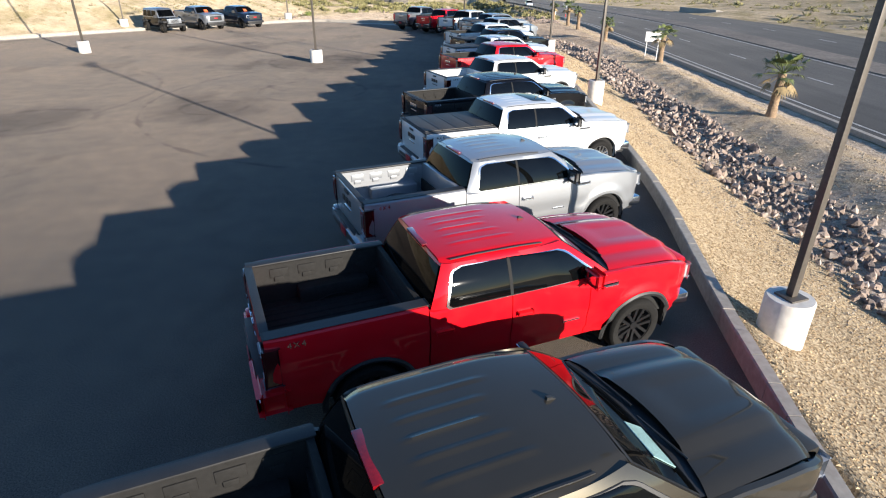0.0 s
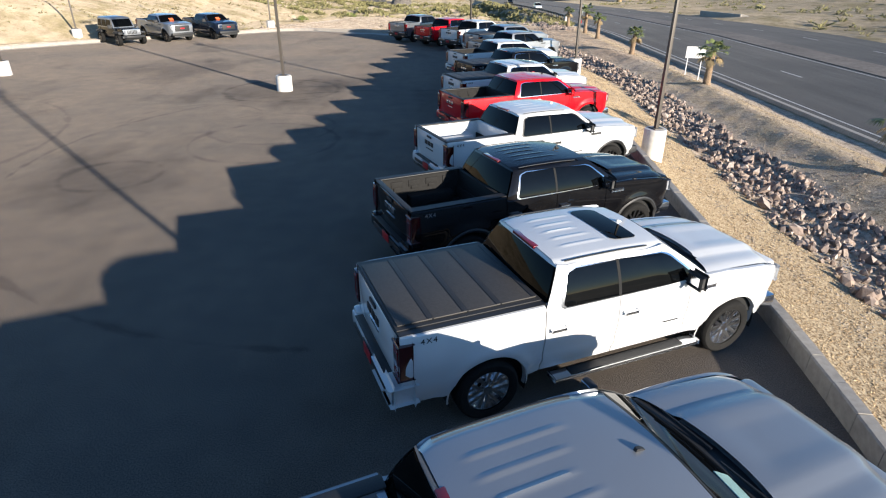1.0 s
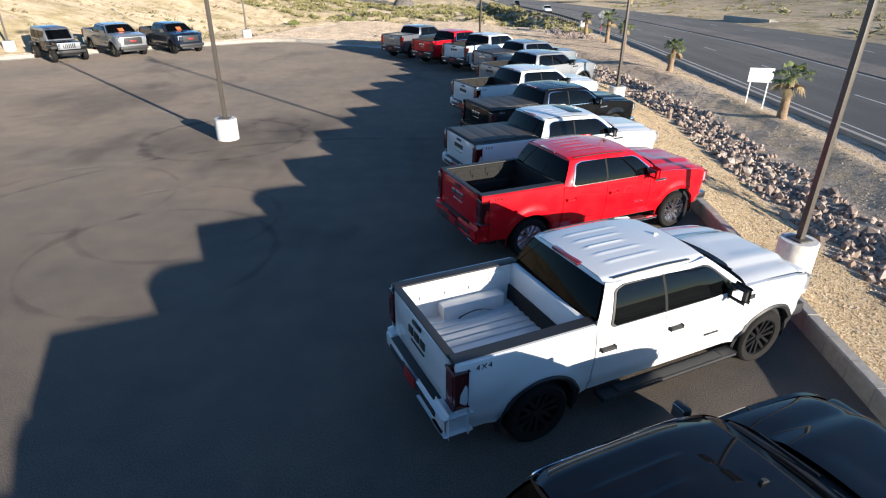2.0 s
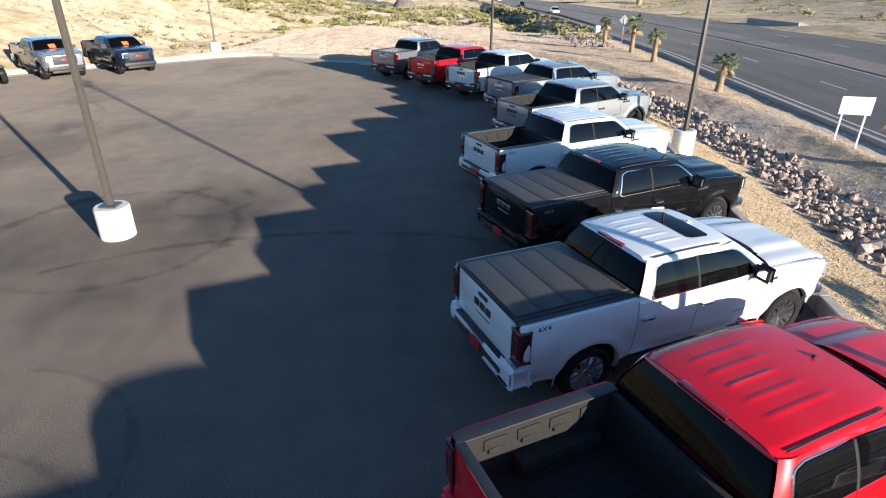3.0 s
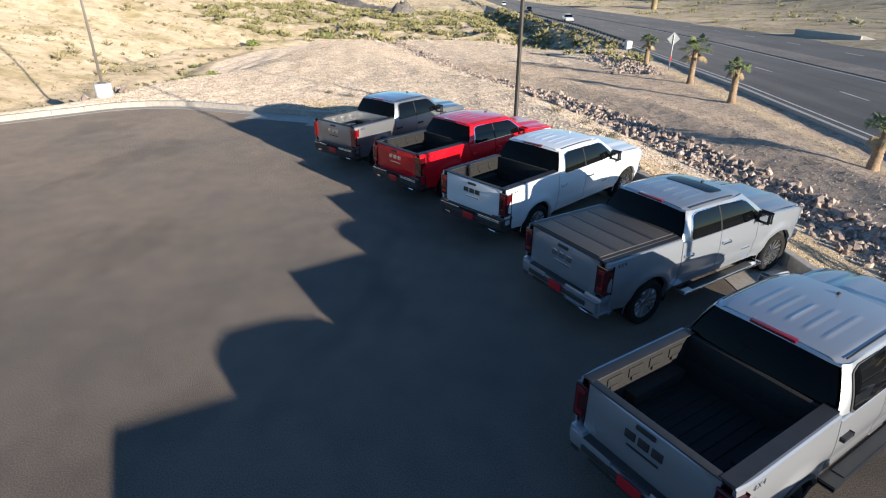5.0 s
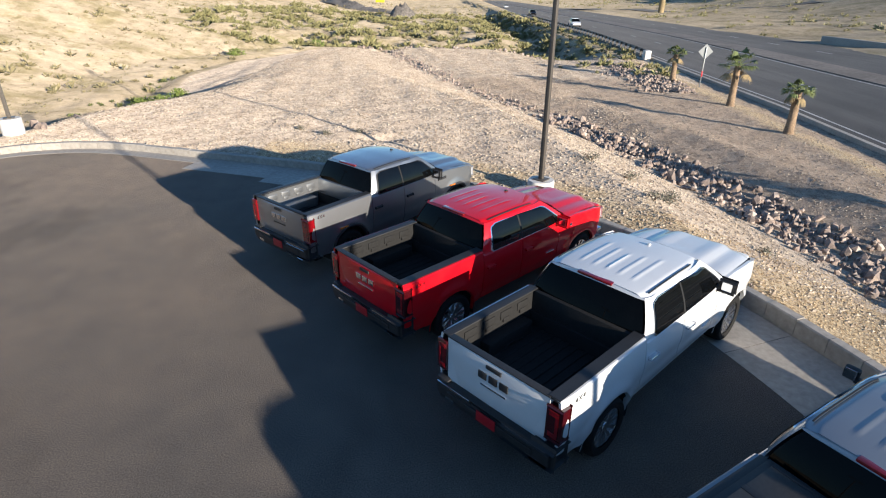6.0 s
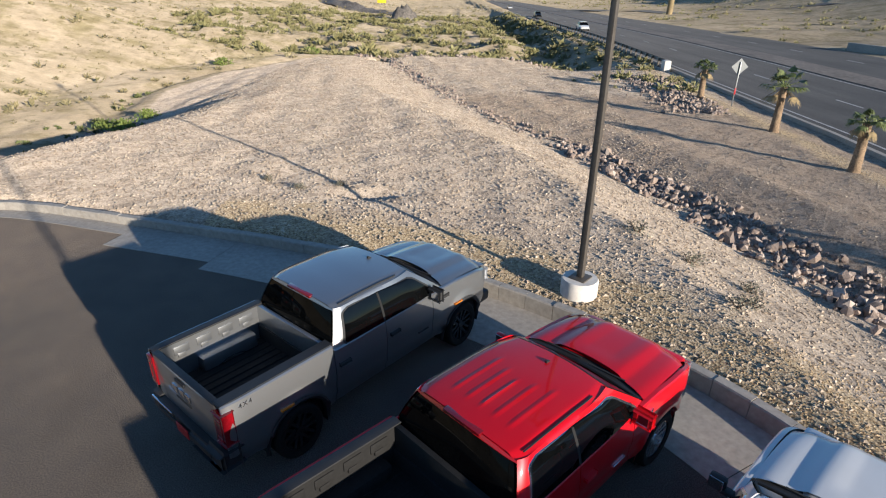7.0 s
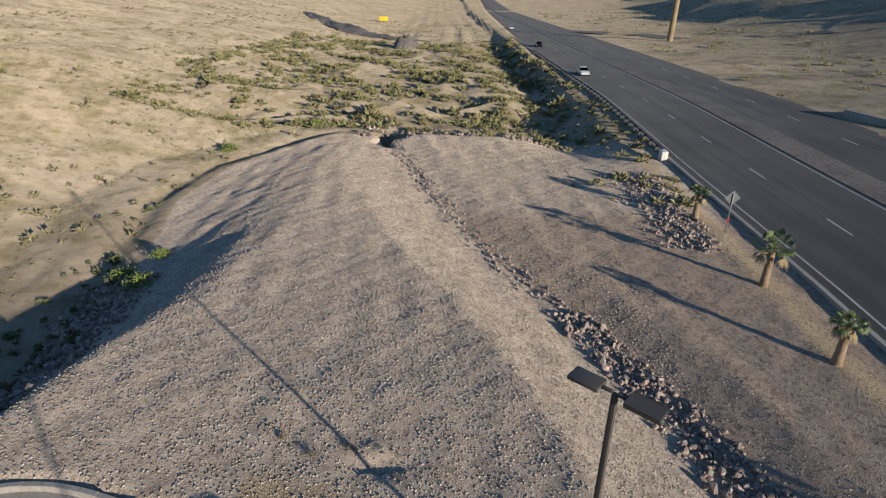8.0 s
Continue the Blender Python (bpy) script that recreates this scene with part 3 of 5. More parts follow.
def side_y(x, z):
    y = 1.0 - 0.06 * abs(z - 0.98) ** 1.6 / 0.45 - (0.035 if z < 0.6 else 0)
    y -= 0.018 * math.exp(-((z - 0.80) / 0.09) ** 2)
    y -= 0.05 * max(0, (x - 4.8) / 0.9) ** 2 + 0.17 * max(0, (x - 5.4) / 0.38) ** 2 + 0.03 * max(0, (0.35 - x) / 0.35) ** 2
    for a in (REAR_AXLE, FRONT_AXLE):
        r = math.hypot(x - a, z - 0.42)
        y += 0.035 * max(0, 1 - abs(r - 0.56) / 0.13)
    return y


def side_panel(x0, x1, zcap=None, rocker=0.50, turn_in=0.035):
    """One stamped panel of the body's left side, with its edges folded inward."""
    n = max(3, int((x1 - x0) / 0.055))
    rows = []
    for i in range(n + 1):
        x = x0 + (x1 - x0) * i / n
        lo, hi = arch_z(x, rocker), (zcap if zcap else top_z(x))
        col = []
        for k in range(11):
            z = lo + (hi - lo) * k / 10
            col.append((x, side_y(x, z), z))
        xb, yb, zb = col[0]
        xt, yt, zt = col[-1]
        col = [(xb, yb - turn_in * 2, zb + 0.004)] + col + [(xt, yt - 0.02, zt + 0.016), (xt, yt - turn_in * 2, zt + 0.018)]
        rows.append(col)
    rows = [[(x, y - turn_in, z) for x, y, z in rows[0]]] + rows + [[(x, y - turn_in, z) for x, y, z in rows[-1]]]
    return Geo().loft(rows)


def house(u, z):
    """x along the cab's glasshouse at height z: u = 0 at the rear glass, 1 at the windshield."""
    k = (z - BELT) / (ROOF - BELT)
    rear, front = 1.84 + 0.20 * k + 0.05 * k * k, 4.31 - 0.70 * k - 0.08 * k * k
    return rear + (front - rear) * u


def house_y(z, u=0.4):
    """Half width of the cab: the sides lean in more and more towards the roof and round off at both ends."""
    k = max(0, (z - BELT) / (ROOF - BELT))
    y = 0.955 - 0.10 * k - 0.13 * k * k
    return y - 0.045 * max(0, (0.09 - u) / 0.09) ** 2 - 0.055 * max(0, (u - 0.7) / 0.3) ** 2


def along(x, z):
    a, b = house(0, z), house(1, z)
    return min(1, max(0, (x - a) / (b - a)))


def rib(y, x, cut):
    """Height of the stamped ribs on a roof."""
    h = 0.0
    for c, long in ((0.0, 0.78), (0.2, 0.86), (-0.2, 0.86), (0.41, 0.96), (-0.41, 0.96)):
        w = 1 - abs(y - c) / 0.034
        long *= cut
        if cut and w > 0 and 2.22 < x < 2.22 + long:
            e = min(1, (x - 2.22) / 0.16, (2.22 + long - x) / 0.16)
            h = max(h, 0.010 * w * w * (3 - 2 * w) * e * e * (3 - 2 * e))
    return h


def glasshouse(cut=1.0):
    rows = []
    levels = [BELT - 0.02, 1.40, 1.46, 1.52, 1.58, 1.64, 1.70, 1.75, 1.79, 1.825]
    over = [k / 64 for k in range(65)]
    for i in range(57):
        u = i / 56
        left = [(house(u, z), house_y(z, u), z) for z in levels]
        w = house_y(1.825, u) - 0.015
        top = []
        for k in over:
            y = w * (1 - 2 * k)
            e = abs(y) / w
            z = ROOF - 0.035 * e ** 2.2 - 0.03 * max(0, e - 0.86) / 0.14
            z -= 0.05 * max(0, (u - 0.55) / 0.45) ** 2 + 0.03 * max(0, (0.3 - u) / 0.3) ** 2
            x = house(u, min(z, ROOF)) + 0.085 * (1 - e * e) * u ** 4 - 0.045 * (1 - e * e) * (1 - u) ** 8
            top.append((x, y, z + rib(y, x, cut)))
        rows.append(left + top + [(x, -y, z) for x, y, z in left[::-1]])
    return Geo().loft(rows)


def side_glass(points, proud=0.021):
    """A pane on the cab's left side from (x, z) corners, with rounded corners."""
    out = []
    n = len(points)
    for i in range(n):
        p, a, b = (Vector(points[k % n]) for k in (i, i - 1, i + 1))
        r0 = 0.008 if 2.8 < p.x < 2.9 else 0.05
        ra, rb = min(r0, (a - p).length / 3), min(r0, (b - p).length / 3)
        s, e = p + (a - p).normalized() * ra, p + (b - p).normalized() * rb
        for t in (0, 0.33, 0.67, 1):
            out.append(s * (1 - t) ** 2 + p * 2 * t * (1 - t) + e * t * t)
    lo, hi = min(q.y for q in out), max(q.y for q in out)
    rows = []
    for i in range(15):
        z = lo + (hi - lo) * (0.002 + 0.996 * i / 14)
        cut = []
        for p, q in zip(out, out[1:] + out[:1]):
            if (p.y - z) * (q.y - z) <= 0 and p.y != q.y:
                cut.append(p.x + (q.x - p.x) * (z - p.y) / (q.y - p.y))
        x0, x1 = min(cut), max(cut)
        xs = [x0 + (x1 - x0) * j / 14 for j in range(15)]
        rows.append([(x, house_y(z, along(x, z)) + proud, z) for x in xs] + [(x, house_y(z, along(x, z)) + proud - 0.03, z) for x in xs[::-1]])
    g = Geo().loft(rows, True)
    n = len(rows[0])
    g.f += [tuple(range(n)), tuple(range(14 * n, 15 * n))]
    return g


def grow(points, by):
    c = sum((Vector(p) for p in points), Vector((0, 0))) / len(points)
    return [tuple(Vector(p) + (Vector(p) - c).normalized() * by) for p in points]


def wheel(parent, x, side, rim_mat, radius=0.415, thick=0.275, spokes=6):
    y1 = side * 0.975
    y0 = side * (0.975 - thick)
    ring = [(0.68, 0.0), (0.74, -0.012), (0.90, -0.018), (0.975, 0.01), (1.0, 0.055), (1.0, thick - 0.055), (0.975, thick - 0.01), (0.7, thick), (0.62, thick)]
    rows = []
    for k in range(33):
        a = 2 * math.pi * k / 32
        rows.append([(x + radius * r * math.cos(a), y1 - side * o, radius + radius * r * math.sin(a)) for r, o in ring])
    w = part("wheel", Geo().loft(rows), RUBBER, parent, "black rubber tyre on a spoked rim")
    g = Geo()
    rr = radius * 0.72
    rows = []
    for k in range(33):
        a = 2 * math.pi * k / 32
        rows.append([(x + r * math.cos(a), y1 - side * o, radius + r * math.sin(a)) for r, o in ((rr, 0.01), (rr * 0.9, 0.012), (rr * 0.86, 0.12), (rr * 0.3, 0.13))])
    g.loft(rows)
    for k in range(spokes):
        for off in (-0.13, 0.13):
            a = 2 * math.pi * k / spokes + 0.26
            d, e = Vector((math.cos(a), 0, math.sin(a))), Vector((math.cos(a + off * 1.6), 0, math.sin(a + off * 1.6)))
            n = Vector((-math.sin(a), 0, math.cos(a)))
            c = Vector((x, 0, radius))
            p0, p1 = c + d * 0.05 + n * off * 0.25, c + e * rr * 0.93
            g.slab([(p0.x + n.x * 0.018, y1 - side * 0.035, p0.z + n.z * 0.018), (p1.x + n.x * 0.022, y1 - side * 0.012, p1.z + n.z * 0.022),
                    (p1.x - n.x * 0.022, y1 - side * 0.012, p1.z - n.z * 0.022), (p0.x - n.x * 0.018, y1 - side * 0.035, p0.z - n.z * 0.018)], (0, -side * 0.035, 0))
    g.cyl((x, y1 - side * 0.10, radius), (x, y1 - side * 0.025, radius), 0.075, 0.06, 12)
    part("rim", g, rim_mat, w, "bright alloy rim" if rim_mat in (ALLOY, CHROME) else "gloss black rim")


def pickup(at, turn, color, label, cover=False, sunroof=False, rims=None, chrome=True, bed=None, tags=True, lift=0.0, flare=False, side_step=True, size=1.0, bed_label="", smart_bars=True, window_tag=False, sun_shade=False, dark_bumper=False, bright_lamps=False, ribs=1.0):
    body = PAINT[color]
    rims = rims or ALLOY
    t = thing("pickup_truck", at, label, "pickup truck", "pickups parked along the curb", "", turn)
    if size != 1.0:
        t.scale = size if isinstance(size, tuple) else (size,) * 3
    trim = CHROME if chrome else PLASTIC
    # body panels
    for name, x0, x1 in (("bed_side", 0.02, 1.80), ("rear_door", 1.815, 2.86), ("front_door", 2.872, 3.98), ("fender", 3.992, LENGTH - 0.02)):
        for s in (1, -1):
            g = side_panel(x0, x1, None, 0.50)
            if s < 0:
                g.v = [(x, -y, z) for x, y, z in g.v]
            p = part(name, g, body, t)
            if name.endswith("door"):
                hx = x0 + 0.16
                h = Geo().box(hx - 0.10, hx + 0.10, s * 0.985, s * 1.035, 1.095, 1.13, 0.012)
                part("handle", h, body if color == "red" else trim, p, "painted door handle" if color == "red" else "chrome door handle" if chrome else "black door handle")
    # underbody and wheel wells
    g = Geo().box(0.1, 5.5, -0.80, 0.80, 0.42, 0.84)
    g.box(1.70, 5.4, -0.90, 0.90, 0.55, 1.10)
    g.box(0.3, 0.5, -0.7, 0.7, 0.32, 0.45).box(1.0, 1.2, -0.75, 0.75, 0.32, 0.48).box(4.73, 4.93, -0.75, 0.75, 0.32, 0.48)
    part("chassis", g, UNDER, t)
    # glasshouse, roof and glass
    part("cab", glasshouse(0.78 if sunroof else ribs), body, t, "", 28)
    rear_pane, front_pane = [(2.05, 1.368), (2.845, 1.368), (2.845, 1.785), (2.24, 1.785), (2.15, 1.745)], [(2.872, 1.368), (4.07, 1.368), (4.05, 1.41), (3.66, 1.715), (3.48, 1.772), (2.872, 1.785)]
    for s in (1, -1):
        for pane in (rear_pane, front_pane):
            g = side_glass(pane)
            if s < 0:
                g.v = [(x, -y, z) for x, y, z in g.v]
            part("side_window", g, SIDEGLASS, t, "dark tinted side window")
        post = side_glass([(2.838, 1.366), (2.879, 1.366), (2.879, 1.787), (2.838, 1.787)], 0.023)
        if s < 0:
            post.v = [(x, -y, z) for x, y, z in post.v]
        part("pillar_trim", post, UNDER, t)
        ring = Geo()
        out = side_glass([(2.012, 1.350), (4.11, 1.350), (4.075, 1.425), (3.675, 1.733), (3.485, 1.785), (2.23, 1.797), (2.12, 1.752)], 0.012)
        ring.add(out.v, out.f)
        if s < 0:
            ring.v = [(x, -y, z) for x, y, z in ring.v]
        part("window_trim", ring, trim, t, "chrome window surround" if chrome else "black window surround")
        rail = Geo()
        rows = []
        for i in range(13):
            u = 0.06 + 0.80 * i / 12
            zc = 1.86 - 0.05 * max(0, (u - 0.55) / 0.45) ** 2 - 0.02 * max(0, (0.3 - u) / 0.3) ** 2
            yc = s * (house_y(1.825, u) - 0.05)
            rows.append([(house(u, 1.86), yc - 0.009, zc), (house(u, 1.86), yc + 0.009, zc), (house(u, 1.86), yc + 0.009, zc + 0.012), (house(u, 1.86), yc - 0.009, zc + 0.012)])
        rail.loft(rows, True)
        part("roof_ditch", rail, PLASTIC, t)
    lo, hi = 1.39, 1.80

    def cross_glass(u, za, zb, out, bow, inset, drop=0.0):
        g = Geo()
        rows = []
        for i in range(9):
            row = []
            for k in range(17):
                e = k / 8 - 1
                z = za + (zb - drop * abs(e) ** 2.2 - za) * i / 8
                row.append((house(u, z) + out + bow * (1 - e * e), (house_y(z, u) - inset) * e, z))
            rows.append(row)
        back = [[(x - math.copysign(0.02, out), y, z) for x, y, z in r] for r in rows]
        g.loft(rows).loft(back, False, True)
        return g

    part("rear_window", cross_glass(0, lo, 1.825, -0.012, -0.05, 0.03, 0.03), GLASS, t, "dark tinted rear window")
    part("cab_back", cross_glass(0, 1.385, 1.42, -0.002, -0.045, 0.01), body, t)
    part("cab_back_header", cross_glass(0, 1.80, 1.868, -0.004, -0.05, 0.0, 0.05), body, t)
    part("windshield", cross_glass(1, 1.36, 1.828, 0.014, 0.085, 0.05, 0.045), GLASS, t, "dark windshield")
    part("windshield_frame", cross_glass(1, 1.32, 1.850, 0.005, 0.085, 0.03, 0.05), PLASTIC, t)
    g = Geo().box(1.99, 2.075, -0.27, 0.27, 1.835, 1.872, 0.012)
    part("high_brake_lamp", g, LAMPRED, t, "red high-mounted brake lamp")
    g = Geo()
    g.slab([(3.44, 0.016, 1.85), (3.58, 0.016, 1.83), (3.48, 0.008, 1.90), (3.445, 0.008, 1.905)], (0, -0.03, 0))
    part("antenna_fin", g, body if color == "white" else PLASTIC, t)
    if sunroof:
        g = Geo()
        rows = []
        for i in range(9):
            x = 3.0 + 0.40 * i / 8
            half = 0.50 - 0.05 * abs(i / 4 - 1) ** 6
            rows.append([(x, half * (k / 8 - 1), 1.910 - 0.035 * abs(half * (k / 8 - 1) / 0.72) ** 2.2 - 0.05 * max(0, (along(x, 1.87) - 0.55) / 0.45) ** 2) for k in range(17)])
        g.loft(rows).loft([[(x, y, z - 0.02) for x, y, z in r] for r in rows], False, True)
        part("sunroof", g, GLASS, t, "dark glass sunroof")
    # hood, cowl, wipers
    g = Geo()
    rows = []
    for i in range(19):
        u = i / 18
        row = []
        for k in range(25):
            y = 0.905 * (k / 12 - 1)
            e = abs(y) / 0.905
            x0 = 4.30 + 0.19 * (1 - e * e)
            xx = x0 + (5.66 - x0) * u - 0.10 * e * e * u
            z = 1.405 - 0.085 * u ** 1.6 - 0.05 * max(0, (u - 0.85) / 0.15) ** 2 - 0.035 * e ** 3
            z += 0.030 * (1 - step(0.50, 0.60, e)) - 0.014 * (1 - step(0.22, 0.34, e)) * step(0.05, 0.3, u) + 0.012 * step(0.7, 0.8, e) * (1 - step(0.9, 1.0, e))
            row.append((xx - 0.03 * e ** 4 * u ** 6, y * (1 - 0.05 * u * u - 0.02 * u ** 8), z - 0.015 * e ** 4 * u ** 5))
        rows.append(row)
    low = [[(x, y, z - 0.05) for x, y, z in r] for r in rows]
    g.loft(rows).loft(low, False, True)
    part("hood", g, body, t, "", 24)
    g = Geo()
    rows = []
    for k in range(17):
        e = k / 8 - 1
        x0, x1 = house(1, 1.37) - 0.05 + 0.085 * (1 - e * e), 4.36 + 0.19 * (1 - e * e)
        rows.append([(x0, 0.87 * e, 1.383), (x1, 0.87 * e, 1.365), (x1, 0.87 * e, 1.32), (x0, 0.87 * e, 1.32)])
    g.loft(rows, True)
    part("cowl", g, PLASTIC, t)
    for y in (0.12, -0.55):
        g = Geo().cyl((4.43, y - 0.02, 1.395), (4.36, y + 0.50, 1.425), 0.012, 0.008, 6)
        part("wiper", g, PLASTIC, t)
    # front
    g = Geo().box(5.38, 5.74, -0.80, 0.80, 0.62, 1.235, 0.07)
    part("front_end", g, body, t)
    g = Geo().box(5.70, 5.775, -0.56, 0.56, 0.78, 1.18, 0.03)
    grille = part("grille", g, PLASTIC, t, "dark grille")
    for k in range(5):
        part("bar", Geo().box(5.77, 5.79, -0.53, 0.53, 0.82 + 0.06 * k, 0.84 + 0.06 * k, 0.004), trim, grille)
    part("emblem", Geo().box(5.785, 5.80, -0.17, 0.17, 0.94, 1.03, 0.006), PLATE, grille, "red badge")
    part("front_bumper", Geo().box(5.45, 5.86, -0.86, 0.86, 0.48, 0.68, 0.06), trim, t)
    part("skid_plate", Geo().box(5.40, 5.80, -0.70, 0.70, 0.36, 0.48, 0.03), PLASTIC, t)
    for s in (1, -1):
        part("headlamp", Geo().box(5.44, 5.735, s * 0.60, s * 0.84, 0.96, 1.15, 0.035), LAMPCLEAR, t, "clear headlamp")
    # bed
    inner = bed or LINER
    g = Geo()
    comb = []
    for k in range(10):
        y = -0.70 + 0.14 * k
        comb += [(y, 0.86), (y + 0.06, 0.86), (y + 0.07, 0.876), (y + 0.13, 0.876)]
    comb = [(-0.86, 0.80), (-0.86, 0.86)] + comb + [(0.86, 0.86), (0.86, 0.80)]
    g.loft([[(x, y, z) for y, z in comb] for x in (0.06, 1.78)], True)
    part("bed_floor", g, LINER if bright_lamps else inner, t, bed_label)
    for s in (1, -1):
        g = Geo().box(0.07, 1.79, s * 0.80, s * 0.875, 0.85, RAIL - 0.01)
        g.box(0.62, 1.56, s * 0.62, s * 0.84, 0.85, 1.08, 0.05)
        for k in range(4):
            x = 0.30 + 0.36 * k
            g.box(x, x + 0.24, s * 0.785, s * 0.81, 1.22, 1.35, 0.012)
            g.box(x + 0.05, x + 0.17, s * 0.775, s * 0.79, 1.17, 1.24, 0.008)
        part("bed_wall", g, inner, t)
        g = Geo().box(0.02, 1.82, s * 0.775, s * 0.915, RAIL + 0.004, RAIL + 0.028, 0.010)
        part("rail_cap", g, PLASTIC, t)
    part("bed_front", Geo().box(1.73, 1.80, -0.86, 0.86, 0.85, RAIL + 0.01, 0.01), inner if inner is not LINER else LINER, t)
    g = Geo()
    rows = []
    for i, (z, x) in enumerate(((0.76, 0.015), (0.80, 0.0), (0.95, -0.005), (1.10, -0.012), (1.18, -0.020), (1.32, -0.015), (1.40, 0.0), (1.425, 0.02))):
        rows.append([(x + 0.012 * (k / 8 - 1) ** 4 * 3, 0.80 * (k / 8 - 1), z) for k in range(17)])
    g.loft(rows)
    g.box(0.012, 0.085, -0.80, 0.80, 0.76, 1.42)
    gate = part("tailgate", g, body, t, "", 25)
    part("gate_cap", Geo().box(0.0, 0.10, -0.80, 0.80, 1.425, 1.445, 0.008), PLASTIC, gate)
    part("gate_handle", Geo().box(-0.032, -0.01, -0.12, 0.12, 1.33, 1.38, 0.008), PLASTIC, gate)
    for k in range(3):
        y = 0.17 - 0.17 * k
        part("badge", Geo().box(-0.034, -0.012, y - 0.065, y + 0.065, 1.15, 1.25, 0.006), PLASTIC if color in ("white", "silver") else CHROME, gate, "plain badge block")
    if smart_bars:
        part("badge_line", Geo().box(-0.022, -0.004, -0.20, 0.20, 1.045, 1.068, 0.003), trim, gate)
    for s in (1, -1):
        lamp = part("tail_lamp", Geo().box(-0.014, 0.15, s * 0.806, s * 0.978, 0.89, 1.35, 0.022), LAMPRED if bright_lamps else LAMPDARK, t, "bright red tail lamp" if bright_lamps else "smoked red tail lamp")
        part("lamp_bar", Geo().box(-0.020, -0.008, s * 0.83, s * 0.945, 0.94, 1.00, 0.006).box(-0.020, -0.008, s * 0.915, s * 0.945, 0.99, 1.26, 0.006).box(-0.020, -0.008, s * 0.83, s * 0.945, 1.24, 1.30, 0.006), LAMPRED, lamp, "red light bar")
    # rear bumper
    bump_mat = PLASTIC if dark_bumper else body
    g = Geo().box(-0.09, 0.06, -0.30, 0.30, 0.55, 0.72, 0.03)
    for s in (1, -1):
        g.box(-0.10, 0.12, s * 0.28, s * 0.90, 0.56, 0.76, 0.04)
        g.box(-0.075, 0.16, s * 0.72, s * 0.945, 0.56, 0.80, 0.06)
    bumper = part("rear_bumper", g, bump_mat, t, "black rear bumper" if bump_mat is PLASTIC else "painted rear bumper")
    if bump_mat is PLASTIC:
        for s in (1, -1):
            part("chrome_strip", Geo().box(-0.113, -0.09, s * 0.30, s * 0.88, 0.735, 0.765, 0.008), CHROME, bumper, "chrome strip")
    part("valance", Geo().box(-0.06, 0.35, -0.90, 0.90, 0.46, 0.57, 0.03), PLASTIC, t)
    part("step_pad", Geo().box(-0.10, 0.02, -0.70, 0.70, 0.762, 0.775, 0.006), PLASTIC, bumper)
    part("bumper_insert", Geo().box(-0.118, -0.08, -0.70, 0.70, 0.60, 0.68, 0.012), PLASTIC, bumper)
    if tags:
        tag = part("dealer_tag", Geo().box(-0.132, -0.119, -0.155, 0.155, 0.58, 0.73, 0.004), PLATE, bumper, "red dealer tag with pale bars")
    for s in (1, -1):
        part("exhaust", Geo().box(-0.085, 0.10, s * 0.60, s * 0.76, 0.50, 0.57, 0.018), CHROME, t, "flat chrome exhaust tip")
    # arch trim, steps, mirrors, fender badge
    for s in (1, -1):
        for a in (REAR_AXLE, FRONT_AXLE):
            rows = []
            for k in range(23):
                an = math.radians(-8 + 196 * k / 22)
                row = []
                for r, o in (((0.50, -0.05), (0.505, 0.02), (0.545, 0.026), (0.575, 0.008)) if (flare or not chrome) else ((0.50, -0.05), (0.512, 0.004), (0.525, 0.006), (0.54, 0.0))):
                    x, z = a + r * math.cos(an), 0.42 + r * math.sin(an)
                    row.append((x, s * (side_y(x, min(z, top_z(x))) + o), z))
                rows.append(row)
            part("arch_trim", Geo().loft(rows), PLASTIC if (flare or not chrome) else body, t)
            well = Geo()
            rows = []
            for k in range(17):
                an = math.radians(-15 + 210 * k / 16)
                rows.append([(a + 0.515 * math.cos(an), s * y, 0.42 + 0.515 * math.sin(an)) for y in (0.955, 0.60)])
            well.loft(rows)
            part("wheel_well", well, UNDER, t)
            if bright_lamps:
                part("side_marker", Geo().box(a - 0.30, a - 0.10, s * (side_y(a, 0.93) - 0.01), s * (side_y(a, 0.93) + 0.03), 0.965, 0.99, 0.006), AMBER, t, "amber side marker")
            wheel(t, a, s, rims)
        if side_step:
            part("side_step", Geo().box(1.95, 4.22, s * 0.93, s * 1.09, 0.385, 0.43, 0.015), CHROME if chrome else PLASTIC, t)
            part("step_tread", Geo().box(2.2, 3.95, s * 0.95, s * 1.075, 0.431, 0.442, 0.004), PLASTIC, t)
        g = Geo().box(3.895, 3.98, s * 1.02, s * 1.19, 1.35, 1.51, 0.035)
        mirror = part("mirror", g, body if color == "red" else PLASTIC, t, "door mirror")
        part("mirror_arm", Geo().box(3.90, 3.99, s * 0.90, s * 1.06, 1.335, 1.39, 0.015), PLASTIC, mirror)
        part("mirror_glass", Geo().box(3.886, 3.897, s * 1.04, s * 1.175, 1.365, 1.495, 0.004), CHROME, mirror, "mirror glass")
        part("fender_vent", Geo().box(4.10, 4.40, s * 0.972, s * 1.003, 1.19, 1.24, 0.008), trim, t)
        part("script_bar", Geo().box(3.62, 3.86, s * 0.975, s * 0.992, 0.80, 0.82, 0.003), trim, t)
